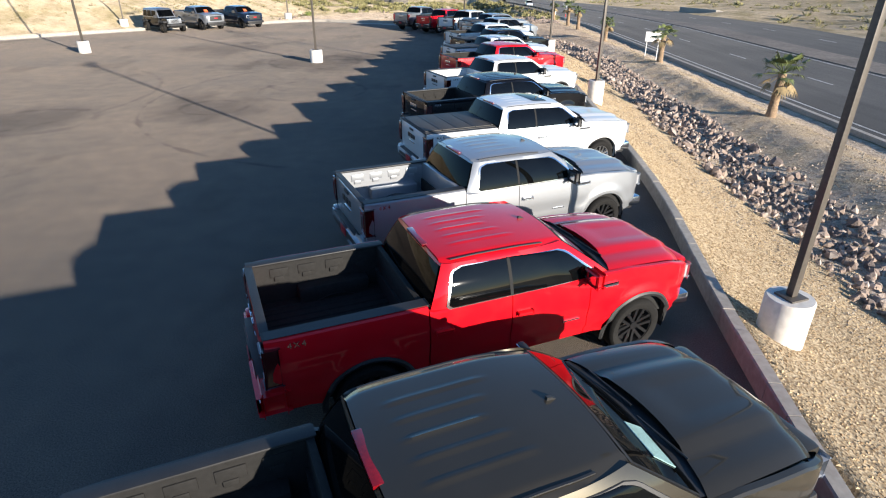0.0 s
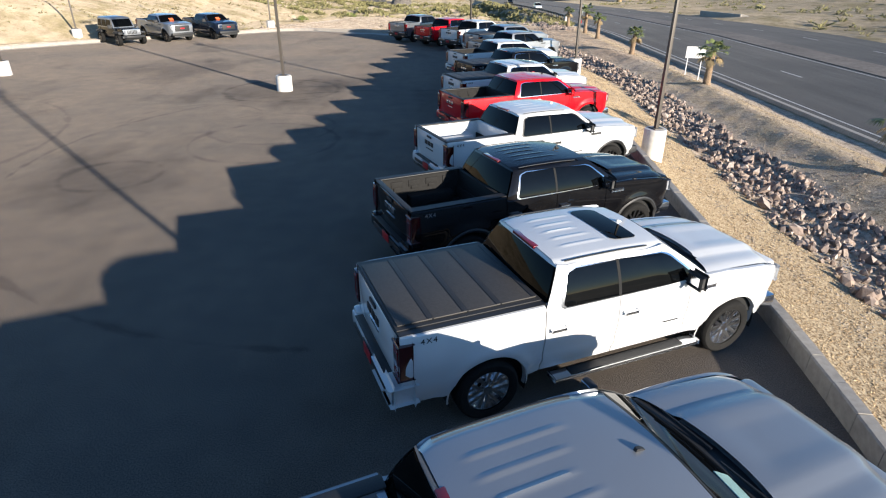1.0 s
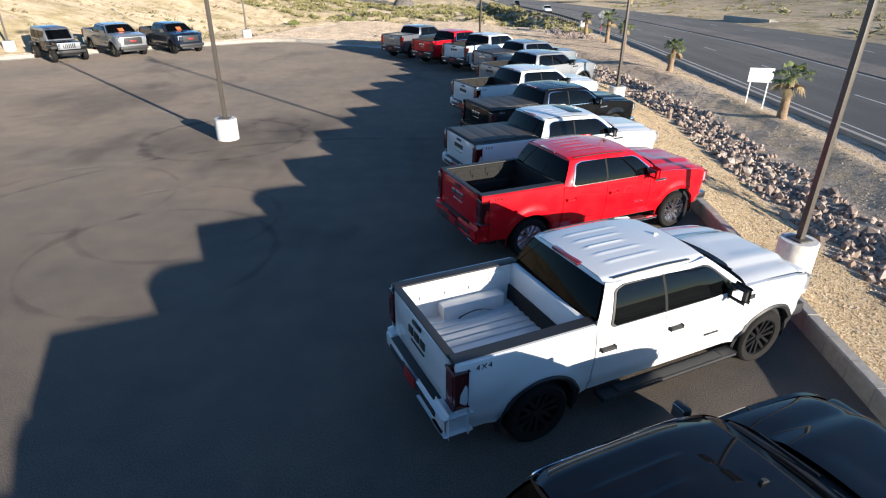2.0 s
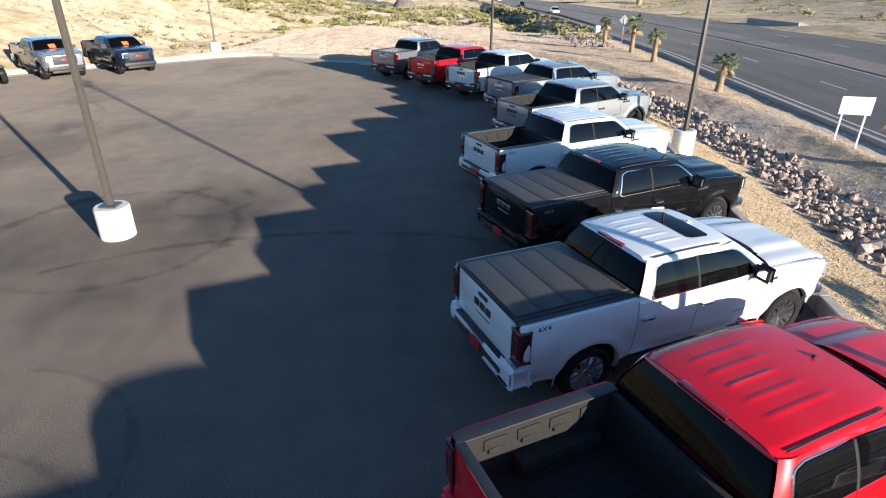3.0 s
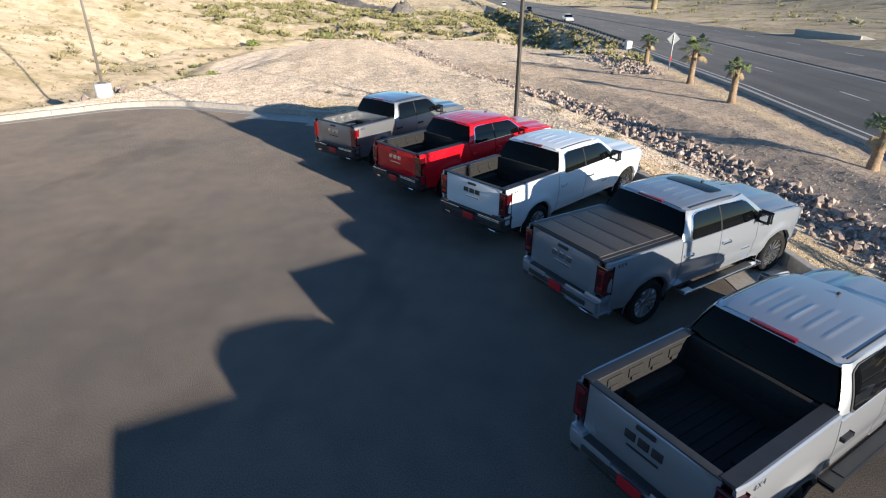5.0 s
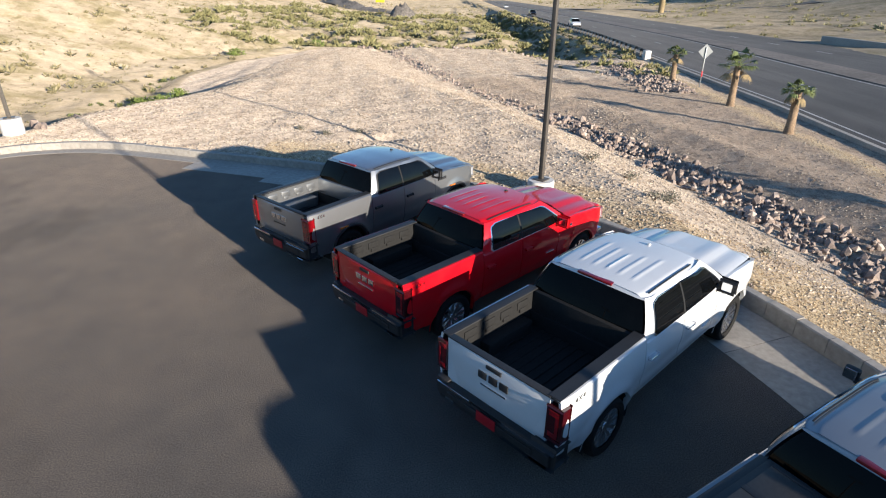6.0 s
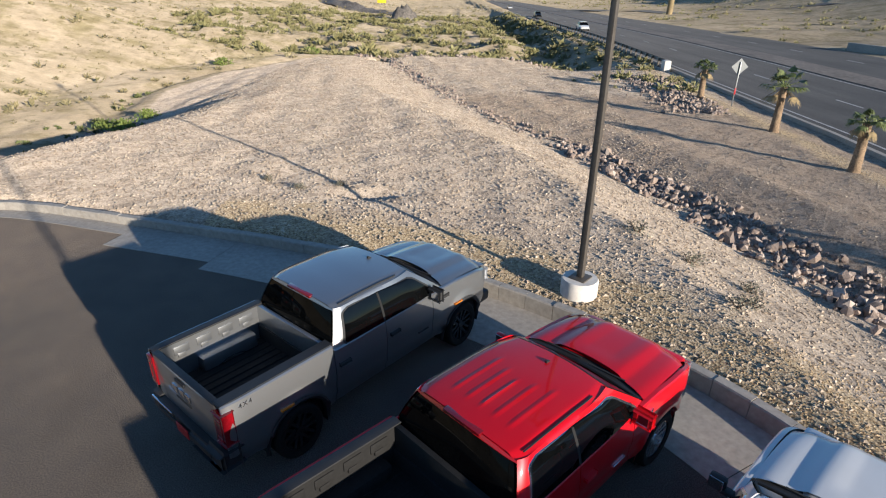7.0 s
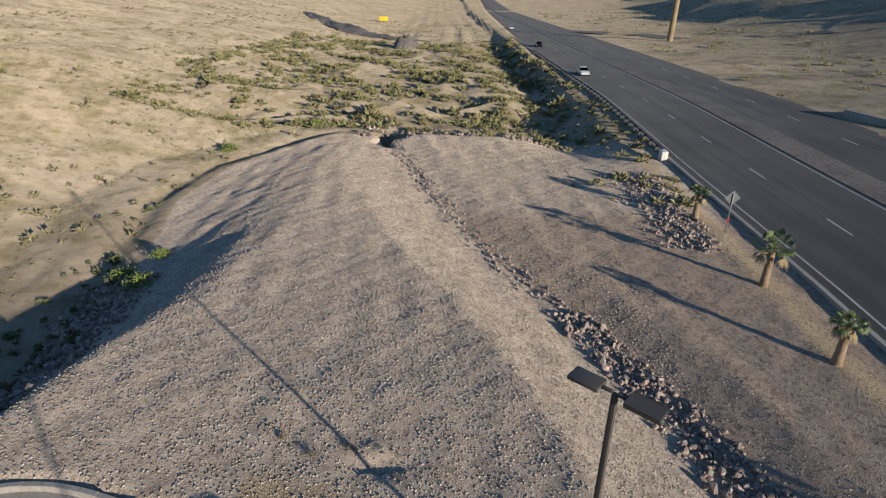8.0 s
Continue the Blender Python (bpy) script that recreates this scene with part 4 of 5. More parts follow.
    if sun_shade:
        g = Geo().slab([(house(1, z) + 0.026 + 0.085 * (1 - (y / 0.85) ** 2), y, z) for y, z in ((-0.62, 1.44), (-0.18, 1.44), (-0.20, 1.60), (-0.58, 1.60))], (-0.006, 0, -0.003))
        part("dash_sheet", g, SHEET, t, "pale teal printed sheet at the windshield")
    if window_tag:
        part("window_tag", Geo().slab([(4.29, -0.16, 1.46), (4.29, 0.16, 1.46), (4.075, 0.16, 1.61), (4.075, -0.16, 1.61)], (0.01, 0, 0.02)), ORANGE, t, "orange price tag")
    for s in (1, -1):
        cu = bpy.data.curves.new("lettering", "FONT")
        cu.body, cu.size, cu.extrude, cu.align_x, cu.space_character = "4X4", 0.10, 0.002, "CENTER", 1.25
        cu.materials.append(CHROME if color != "white" else PLASTIC)
        o = new("lettering", cu)
        o.parent = t
        o.matrix_basis = Matrix.Translation((0.34, s * (side_y(0.34, 1.36) + 0.004), 1.315)) @ (pose(0, 0, 0, 90, 0, 180) if s > 0 else pose(0, 0, 0, 90, 0, 0))
    # bed cover in four folds
    if cover:
        folds = [(0.05, 0.46), (0.475, 0.885), (0.90, 1.31), (1.325, 1.78)]
        tarp = part("bed_cover", Geo().box(0.02, 1.82, -0.83, 0.83, RAIL + 0.026, RAIL + 0.040, 0.005), PLASTIC, t, "folding dark vinyl bed cover")
        for x0, x1 in folds:
            part("panel", Geo().box(x0, x1, -0.76, 0.76, RAIL + 0.041, RAIL + 0.058, 0.007), TONNEAU, tarp)
            part("seam", Geo().box(x1 - 0.055, x1 + 0.012, -0.76, 0.76, RAIL + 0.059, RAIL + 0.063, 0.001), PLASTIC, tarp)
    return t


TRUCKS = [
    # tail centre x y, turn, colour, options
    ((-2.49, 2.15), 23.5, "brown", "dark brown pickup with a black bed liner at the curb", dict(size=1.05, chrome=False, rims=BLACKRIM, sun_shade=True)),
    ((-2.30, 5.89), 23.0, "red", "bright red crew cab pickup with an open black bed", dict(size=1.05, chrome=True, rims=BLACKRIM, flare=True, side_step=False)),
    ((-1.74, 9.79), 24.5, "silver", "silver pickup with an unlined open bed", dict(size=1.05, chrome=True, rims=BLACKRIM, bed=PAINT["silver"], side_step=False, sun_shade=True)),
    ((-0.79, 14.27), 22.5, "white", "white pickup with sunroof and folding bed cover", dict(size=1.05, cover=True, sunroof=True)),
    ((-0.92, 17.92), 25.5, "black", "gloss black pickup with an open lined bed", dict(size=1.04, rims=BLACKRIM, flare=True, side_step=False)),
    ((-0.33, 22.23), 26.0, "white", "white pickup with an unlined white bed", dict(size=1.04, chrome=False, rims=BLACKRIM, bed=PAINT["white"])),
    ((0.20, 27.29), 25.5, "red", "red pickup with chrome trim and open bed", dict(size=1.02)),
    ((0.25, 30.81), 24.5, "white", "white pickup with chrome steps and covered bed", dict(cover=True, sunroof=True)),
    ((0.82, 34.57), 27.0, "black", "black pickup with folding cover and chrome wheels", dict(cover=True)),
    ((0.47, 38.23), 28.0, "white", "white pickup with dark open bed and alloy wheels", dict(rims=ALLOY, side_step=False)),
    ((1.70, 42.72), 34.0, "silver", "pale silver pickup with black wheels and open bed", dict(chrome=False, rims=BLACKRIM)),
    ((1.58, 47.0), 33.0, "grey", "grey metallic pickup with covered bed and sunroof", dict(cover=True, sunroof=True)),
    ((0.13, 50.08), 45.0, "white", "white pickup with open dark bed by the gutter", dict(dark_bumper=True, rims=ALLOY, side_step=False)),
    ((-1.78, 52.61), 45.0, "red", "red pickup with chrome bumper by the gutter", dict(size=0.97, rims=ALLOY, side_step=False, dark_bumper=True)),
    ((-3.85, 55.03), 51.0, "slate", "lifted slate grey mid-size pickup with black wheels", dict(chrome=False, rims=BLACKRIM, flare=True, side_step=False, size=(0.91, 0.95, 1.0), bed=PAINT["slate"], bright_lamps=True, ribs=0.0, dark_bumper=True)),
]
for (x, y), turn, color, label, more in TRUCKS:
    pickup((x, y, 0.0), turn, color, label, **more)
# two more backed up to the far curb, facing the lot
for (x, y), turn, color, label, more in (((-24.55, 58.3), -41.0, "silver", "pale grey pickup backed to the curb, orange tag in its windshield", dict(chrome=False, rims=BLACKRIM, window_tag=True)),
                                         ((-21.5, 60.0), -41.0, "blue", "dark blue pickup backed to the curb, orange tag in its windshield", dict(chrome=False, rims=BLACKRIM, size=0.97, window_tag=True))):
    pickup((x, y, 0.0), turn, color, label, **more)


# ---- light poles ----
def light_pole(x, y, base_z, tall_base, top, turn, label):
    t = thing("light_pole", (x, y, base_z), label, "light pole", "light poles round the lot", "", turn)
    h = tall_base
    g = Geo()
    rows = []
    for r, z in ((0.36, -0.45), (0.36, h - 0.03), (0.34, h), (0.0, h)):
        rows.append([(r * math.cos(a), r * math.sin(a), z) for a in [2 * math.pi * k / 28 for k in range(28)]])
    g.loft(rows, True)
    part("base", g, WHITEBASE, t, "whitewashed round concrete base")
    part("foot_plate", Geo().box(-0.17, 0.17, -0.17, 0.17, h, h + 0.03, 0.006), STEEL, t)
    p = Geo().box(-0.06, 0.06, -0.06, 0.06, h + 0.03, top - base_z, 0.012)
    for a, b, z in [(0.055, 0.075, top - base_z)]:
        for v in range(len(p.v)):
            x0, y0, z0 = p.v[v]
            if z0 > 2:
                p.v[v] = (x0 * 0.8, y0 * 0.8, z0)
    part("pole", p, STEEL, t, "square bronze steel pole")
    for s in (1, -1):
        head = part("lamp_head", Geo().box(-0.18, 0.18, s * 0.24, s * 0.80, top - base_z - 0.02, top - base_z + 0.06, 0.02), STEEL, t, "flat shoebox lamp head")
        part("arm", Geo().box(-0.03, 0.03, s * 0.05, s * 0.26, top - base_z - 0.01, top - base_z + 0.04, 0.008), STEEL, head)
        part("lens", Geo().box(-0.14, 0.14, s * 0.30, s * 0.76, top - base_z - 0.032, top - base_z - 0.021), LAMPCLEAR, head)


for x, y, bz, h, top, turn in ((5.41, 7.68, -0.36, 0.86, 7.7, 20), (6.98, 26.85, -0.36, 0.86, 7.7, 20), (7.59, 43.3, -0.36, 0.86, 7.7, 25), (1.95, 59.4, 0.0, 0.55, 7.7, 50),
                               (-7.55, 35.5, 0.0, 0.70, 7.7, 0), (-23.4, 39.2, 0.0, 0.72, 7.7, 0), (-16.35, 64.7, 0.05, 0.72, 7.8, 30), (-28.9, 55.4, 0.1, 0.72, 7.8, 30)):
    light_pole(x, y, bz, h, top, turn, "tall bronze light pole on a whitewashed concrete base")


# ---- rocks in the swale ----
def rock_mesh(seed, detail=1):
    r = random.Random(seed)
    bm = bmesh.new()
    bmesh.ops.create_icosphere(bm, subdivisions=detail, radius=1.0)
    sx, sy, sz = r.uniform(0.8, 1.25), r.uniform(0.65, 1.0), r.uniform(0.5, 0.85)
    for v in bm.verts:
        k = 1 + r.uniform(-0.24, 0.2)
        v.co = Vector((v.co.x * sx * k, v.co.y * sy * k, v.co.z * sz * k))
    me = bpy.data.meshes.new("rock")
    bm.to_mesh(me)
    bm.free()
    me.materials.append(ROCK)
    return me


ROCKS = [rock_mesh(40 + k) for k in range(10)]


def rock_bank(name, spots, label, singles):
    bank = thing(name, (0, 0, 0), label, "rocks", "", "structure") if singles else None
    g = Geo()
    for k, (x, y, z, s, rx, rz) in enumerate(spots):
        m = ROCKS[k % 10]
        turn = Matrix.LocRotScale((x, y, z), Euler((rx, rx * 0.7, rz)), (s, s, s))
        if k < singles:
            o = new("rock", m)
            o.parent = bank
            o.matrix_basis = turn
        else:
            g.add([turn @ v.co for v in m.vertices], [tuple(p.vertices) for p in m.polygons])
    if g.v:
        me = g.data("rock_bed", ROCK, 20, False)
        tagged(new(name + "_stones", me), label, "rocks", "", "stuff")
    return bank


rng = random.Random(11)
spots = []
for k in range(4600):
    y = rng.uniform(-4, 76.5)
    w = interp(y, [0, 20, 40, 60, 77], [1.7, 1.45, 1.1, 1.3, 0.9])
    s = max(-w, min(w, rng.gauss(0, 0.62 * w))) + rng.uniform(-0.2, 0.2)
    x = float(swale_x(np.array(y))) + s
    spots.append([x, y, 0, rng.uniform(0.065, 0.175) * (1.6 if rng.random() < 0.12 else 1.0), rng.uniform(0, 6.3), rng.uniform(0, 6.3)])
zz = height(np.array([q[0] for q in spots]), np.array([q[1] for q in spots]))
for q, z in zip(spots, zz):
    q[2] = float(z) + q[3] * rng.uniform(0.1, 0.55)
spots.sort(key=lambda q: 0 if 8 < q[1] < 20 else 1)
rock_bank("rip_rap", spots, "brown broken rip-rap rocks lining the swale", 290)
spots = []
for k in range(620):
    y = rng.uniform(64, 80)
    x = float(channel_x(np.array(y))) + rng.gauss(0.2, 0.9)
    spots.append([x, y, 0, rng.uniform(0.12, 0.30), rng.uniform(0, 6.3), rng.uniform(0, 6.3)])
for k in range(500):
    y = rng.uniform(84, 100)
    x = 14.3 + rng.gauss(0, 1.0) - 0.04 * (y - 90)
    spots.append([x, y, 0, rng.uniform(0.08, 0.22), rng.uniform(0, 6.3), rng.uniform(0, 6.3)])
for k in range(420):
    y = rng.uniform(77, 113)
    x = float(swale_x(np.array(y))) + rng.gauss(0, 0.55)
    spots.append([x, y, 0, rng.uniform(0.05, 0.16), rng.uniform(0, 6.3), rng.uniform(0, 6.3)])
for k in range(260):
    y = rng.uniform(112, 122)
    x = rng.uniform(-12, 12)
    spots.append([x, y, 0, rng.uniform(0.12, 0.35), rng.uniform(0, 6.3), rng.uniform(0, 6.3)])
zz = height(np.array([q[0] for q in spots]), np.array([q[1] for q in spots]))
for q, z in zip(spots, zz):
    q[2] = float(z) + q[3] * 0.3
rock_bank("loose_rocks", spots, "loose brown rocks along the wash and verge", 0)


# ---- loose gravel ----
def gravel_bed(name, count, seed, where, lo, hi, label, mat):
    r = np.random.RandomState(seed)
    x, y = where(r, count)
    z = height(x, y)
    keep = edge_distance(x, y) > 0.3
    x, y, z = x[keep], y[keep], z[keep]
    n = len(x)
    size = r.uniform(lo, hi, n)
    oct_ = np.array([(1, 0, 0), (-0.5, 0.87, 0), (-0.5, -0.87, 0), (0.1, 0.1, 0.8), (0, 0, -0.6)])
    a = r.uniform(0, 6.28, n)
    jit = r.uniform(0.7, 1.3, (n, 5, 3))
    p = oct_[None] * jit
    px = p[..., 0] * np.cos(a)[:, None] - p[..., 1] * np.sin(a)[:, None]
    py = p[..., 0] * np.sin(a)[:, None] + p[..., 1] * np.cos(a)[:, None]
    v = np.stack([x[:, None] + px * size[:, None], y[:, None] + py * size[:, None], z[:, None] + (p[..., 2] * 0.7 + 0.15) * size[:, None]], -1).reshape(-1, 3)
    tri = np.array([(0, 1, 3), (1, 2, 3), (2, 0, 3), (1, 0, 4), (2, 1, 4), (0, 2, 4)])
    f = (tri[None] + 5 * np.arange(n)[:, None, None]).reshape(-1, 3)
    me = bpy.data.meshes.new(name)
    me.from_pydata(v.tolist(), [], f.tolist())
    me.materials.append(mat)
    return tagged(new(name, me), label, "gravel", "", "stuff")


def along_curb(r, n):
    y = r.uniform(-2, 58, n)
    return r.uniform(4, 11.5, n), y


def over_pad(r, n):
    return r.uniform(-16, 9, n), r.uniform(54, 112, n)


gravel_bed("gravel", 75000, 3, along_curb, 0.012, 0.032, "golden tan landscaping gravel beside the curb", PEBBLE)
gravel_bed("pad_gravel", 70000, 5, over_pad, 0.02, 0.06, "scattered pinkish stones on the pad", PADSTONE)


def along_bank(r, n):
    y = r.uniform(2, 112, n)
    return r.uniform(7.5, 18.6, n), y


gravel_bed("bank_gravel", 34000, 7, along_bank, 0.018, 0.05, "scattered stones on the bank by the road", BANKSTONE)


# ---- plants ----
def palm(x, y, tall, seed, label, full=1.0):
    r = random.Random(seed)
    z0 = ground_z(x, y)
    t = thing("palm_tree", (x, y, z0), label, "palm tree", "young palms along the road", "", r.uniform(0, 360))
    rows = []
    n = 26
    for i in range(n + 1):
        k = i / n
        rad = (0.215 - 0.06 * k + 0.05 * math.exp(-k * 9)) * (1.0 + 0.10 * (i % 2))
        rows.append([(rad * math.cos(a) * (1 + 0.06 * math.sin(3 * a + i)) + 0.1 * k * k, rad * math.sin(a), -0.15 + (tall + 0.15) * k) for a in [2 * math.pi * j / 14 for j in range(14)]])
    part("trunk", Geo().loft(rows, True), BARK, t, "rough brown palm trunk")
    for j in range(30):
        dry = j >= 24
        az = j * 2.4 + r.uniform(-0.2, 0.2)
        rise = r.uniform(-0.1, 1.15) if not dry else r.uniform(-0.9, -0.5)
        long = r.uniform(0.55, 0.8) * full
        stem = Vector((math.cos(az) * math.cos(rise), math.sin(az) * math.cos(rise), math.sin(rise)))
        o = Vector((0.1, 0, tall))
        tip = o + stem * long
        side = Vector((-math.sin(az), math.cos(az), 0))
        g = Geo().cyl(o, tip, 0.018, 0.010, 5)
        up = side.cross(stem)
        for b in range(15):
            an = (b - 7) * 0.185
            d = (stem * math.cos(an) + side * math.sin(an)).normalized()
            l = full * r.uniform(0.45, 0.62) * (1 - 0.25 * abs(b - 7) / 7)
            w = side * math.cos(an) - stem * math.sin(an)
            mid, end = tip + d * l * 0.6 + up * 0.02, tip + d * l - Vector((0, 0, 0.16 + r.uniform(0, 0.1)))
            g.add([tip - w * 0.008, tip + w * 0.008, mid + w * 0.028, mid - w * 0.028, end], [(0, 1, 2, 3), (3, 2, 4)])
        part("frond", g, DRYFROND if dry else FROND, t, "dry drooping frond" if dry else "")


for x, y, h, seed, full in ((16.1, 44.6, 1.9, 1, 0.85), (15.9, 60.0, 1.6, 2, 0.75), (15.9, 72.7, 2.0, 3, 0.65), (16.1, 79.8, 2.3, 4, 1.0), (15.95, 89.6, 2.0, 5, 0.7), (15.5, 27.2, 2.0, 6, 1.05)):
    palm(x, y, h, seed, "young fan palm with a rough trunk beside the road", full)


def shrubs(name, spots, mat, label, blades=46):
    """Low desert scrub: bundles of thin leaves fanning out of each spot."""
    r = random.Random(len(spots))
    g = Geo()
    for x, y, z, s in spots:
        for b in range(blades):
            az, el = r.uniform(0, 6.283), r.uniform(0.1, 1.5)
            d = Vector((math.cos(az) * math.cos(el), math.sin(az) * math.cos(el), math.sin(el) * 0.8))
            side = d.orthogonal().normalized() * s * r.uniform(0.05, 0.13)
            o = Vector((x, y, z)) + d * s * r.uniform(0.05, 0.55)
            e = o + d * s * r.uniform(0.3, 0.6) + Vector((r.uniform(-1, 1), r.uniform(-1, 1), r.uniform(-0.4, 0.6))) * s * 0.22
            m = (o + e) / 2
            g.add([o, m + side, e, m - side], [(0, 1, 2, 3)])
    me = bpy.data.meshes.new(name)
    me.from_pydata(g.v, [], g.f)
    me.materials.append(mat)
    return tagged(new(name, me), label, "shrubs", "", "stuff")


def scatter(count, seed, x0, x1, y0, y1, lo, hi, keep):
    r = np.random.RandomState(seed)
    x, y = r.uniform(x0, x1, count), r.uniform(y0, y1, count)
    ok = keep(x, y, r)
    x, y = x[ok], y[ok]
    z = height(x, y)
    s = r.uniform(lo, hi, len(x)) * (1 + 0.5 * (r.rand(len(x)) < 0.12))
    return list(zip(x.tolist(), y.tolist(), z.tolist(), s.tolist()))


def clumpy(x, y, size, seed, r, level):
    return wave(x, y, size, seed) + r.uniform(-0.7, 0.7, len(x)) > level


def bare(x, y):
    return (x < channel_x(y) - 4) | (y > 116 + 0.2 * np.maximum(0, -x))


shrubs("dry_scrub", scatter(9000, 21, -150, 17, 66, 360, 0.3, 0.8, lambda x, y, r: bare(x, y) & (x < road_x(y) - 3) & clumpy(x, y, 34, 31, r, 0.45)), SCRUB, "dry tan desert scrub on the slopes", 24)
shrubs("wash_scrub", scatter(4200, 22, -50, 17, 113, 240, 0.45, 1.25, lambda x, y, r: bare(x, y) & (x < road_x(y) - 2) & clumpy(x, y, 15, 32, r, 0.1)), OLIVE, "olive brush in the wash", 44)
shrubs("verge_scrub", scatter(1000, 23, 5, 20, 92, 260, 0.3, 0.9, lambda x, y, r: (x < road_x(y) - 0.8) & (x > road_x(y) - 11) & clumpy(x, y, 12, 33, r, -0.1)), OLIVE, "olive brush along the road verge", 40)
shrubs("channel_scrub", scatter(900, 24, -34, -12, 64, 92, 0.2, 0.5, lambda x, y, r: (np.abs(x - channel_x(y) + 1.6) < 2.2 - 1.6 * smooth(78, 90, y)) & clumpy(x, y, 6, 36, r, -0.1)), GREENSCRUB, "green weeds in the channel", 36)
shrubs("rim_scrub", scatter(330, 27, -30, -8, 84, 120, 0.2, 0.55, lambda x, y, r: (np.abs(x - channel_x(y) + 3.0) < 1.6) & clumpy(x, y, 7, 37, r, 0.1)), SCRUB, "dry brush along the rim of the wash", 30)
shrubs("hill_scrub", scatter(15000, 25, -110, -20, 40, 190, 0.10, 0.32, lambda x, y, r: (x < channel_x(y) - 5) & clumpy(x, y, 16, 34, r, -0.1)), SCRUB, "small dry tufts on the sandy slope", 10)
shrubs("east_scrub", scatter(4200, 26, 48, 230, 30, 480, 0.4, 1.3, lambda x, y, r: clumpy(x, y, 40, 35, r, 0.2)), OLIVE, "olive brush beyond the road", 30)


def bush(x, y, s, mat, label, blades=160):
    r = random.Random(int(x * 31 + y * 7))
    z = ground_z(x, y)
    t = thing("bush", (x, y, z), label, "bush", "low bushes", "")
    g = Geo()
    for k in range(7):
        a = r.uniform(0, 6.28)
        g.cyl((0, 0, -0.03), (math.cos(a) * s * 0.5, math.sin(a) * s * 0.5, s * r.uniform(0.25, 0.55)), 0.014, 0.005, 5)
    part("stems", g, BARK, t)
    g = Geo()
    for b in range(blades):
        az, el, q = r.uniform(0, 6.283), r.uniform(0.0, 1.5), r.uniform(0.3, 1.0) * s
        o = Vector((math.cos(az) * math.cos(el) * q, math.sin(az) * math.cos(el) * q, math.sin(el) * q * 0.6 + 0.02))
        d = Vector((r.uniform(-1, 1), r.uniform(-1, 1), r.uniform(-0.3, 1))).normalized() * s * r.uniform(0.10, 0.22)
        side = d.orthogonal().normalized() * s * 0.045
        g.add([o, o + d * 0.5 + side, o + d, o + d * 0.5 - side], [(0, 1, 2, 3)])
    me = bpy.data.meshes.new("leaves")
    me.from_pydata(g.v, [], g.f)
    me.materials.append(mat)
    new("leaves", me).parent = t


for x, y, s in ((4.0, 62.6, 0.42), (4.95, 61.4, 0.42), (5.55, 59.6, 0.34), (4.95, 59.1, 0.36), (6.0, 60.6, 0.36), (-6.2, 65.8, 0.26), (-5.1, 65.1, 0.28), (-3.9, 65.4, 0.25), (7.4, 57.6, 0.3), (9.0, 55.0, 0.28)):
    bush(x, y, s, SAGE, "small grey-green sage bush on the gravel")
for x, y, s in ((-17.9, 78.8, 1.1), (-18.6, 82.5, 0.8), (-19.8, 80.2, 0.9), (-17.5, 118.2, 1.3), (-23.3, 106.5, 1.1), (-34.8, 119, 1.2)):
    bush(x, y, s, CREOSOTE, "bright green creosote bush by the wash", 420)


# ---- signs ----
def diamond_sign(x, y):
    z = ground_z(x, y)
    t = thing("road_sign", (x, y, z), "diamond road sign seen from its grey back", "road sign")
    part("post", Geo().box(-0.03, 0.03, -0.03, 0.03, -0.2, 2.75, 0.004), GALV, t)
    part("marker", Geo().box(-0.05, 0.05, -0.045, -0.031, 0.75, 1.15, 0.004), PLATE, t, "red reflective strip on the post")
    a = 0.52
    g = Geo().slab([(0, 0.04, 2.45 - a), (a, 0.04, 2.45), (0, 0.04, 2.45 + a), (-a, 0.04, 2.45)], (0, 0.006, 0))
    part("plate", g, GALV, t, "bare aluminium back of a sign")


def board_sign(x, y):
    z = ground_z(x, y)
    t = thing("board_sign", (x, y, z), "white board sign on two posts by the road", "sign", "", "", -12)
    for s in (-0.45, 0.45):
        part("post", Geo().box(s - 0.03, s + 0.03, -0.03, 0.03, -0.2, 2.0, 0.004), TAGWHITE, t)
    part("board", Geo().box(-0.62, 0.62, -0.05, -0.031, 1.3, 2.05, 0.005), TAGWHITE, t)


diamond_sign(17.2, 87.5)
board_sign(16.85, 48.9)


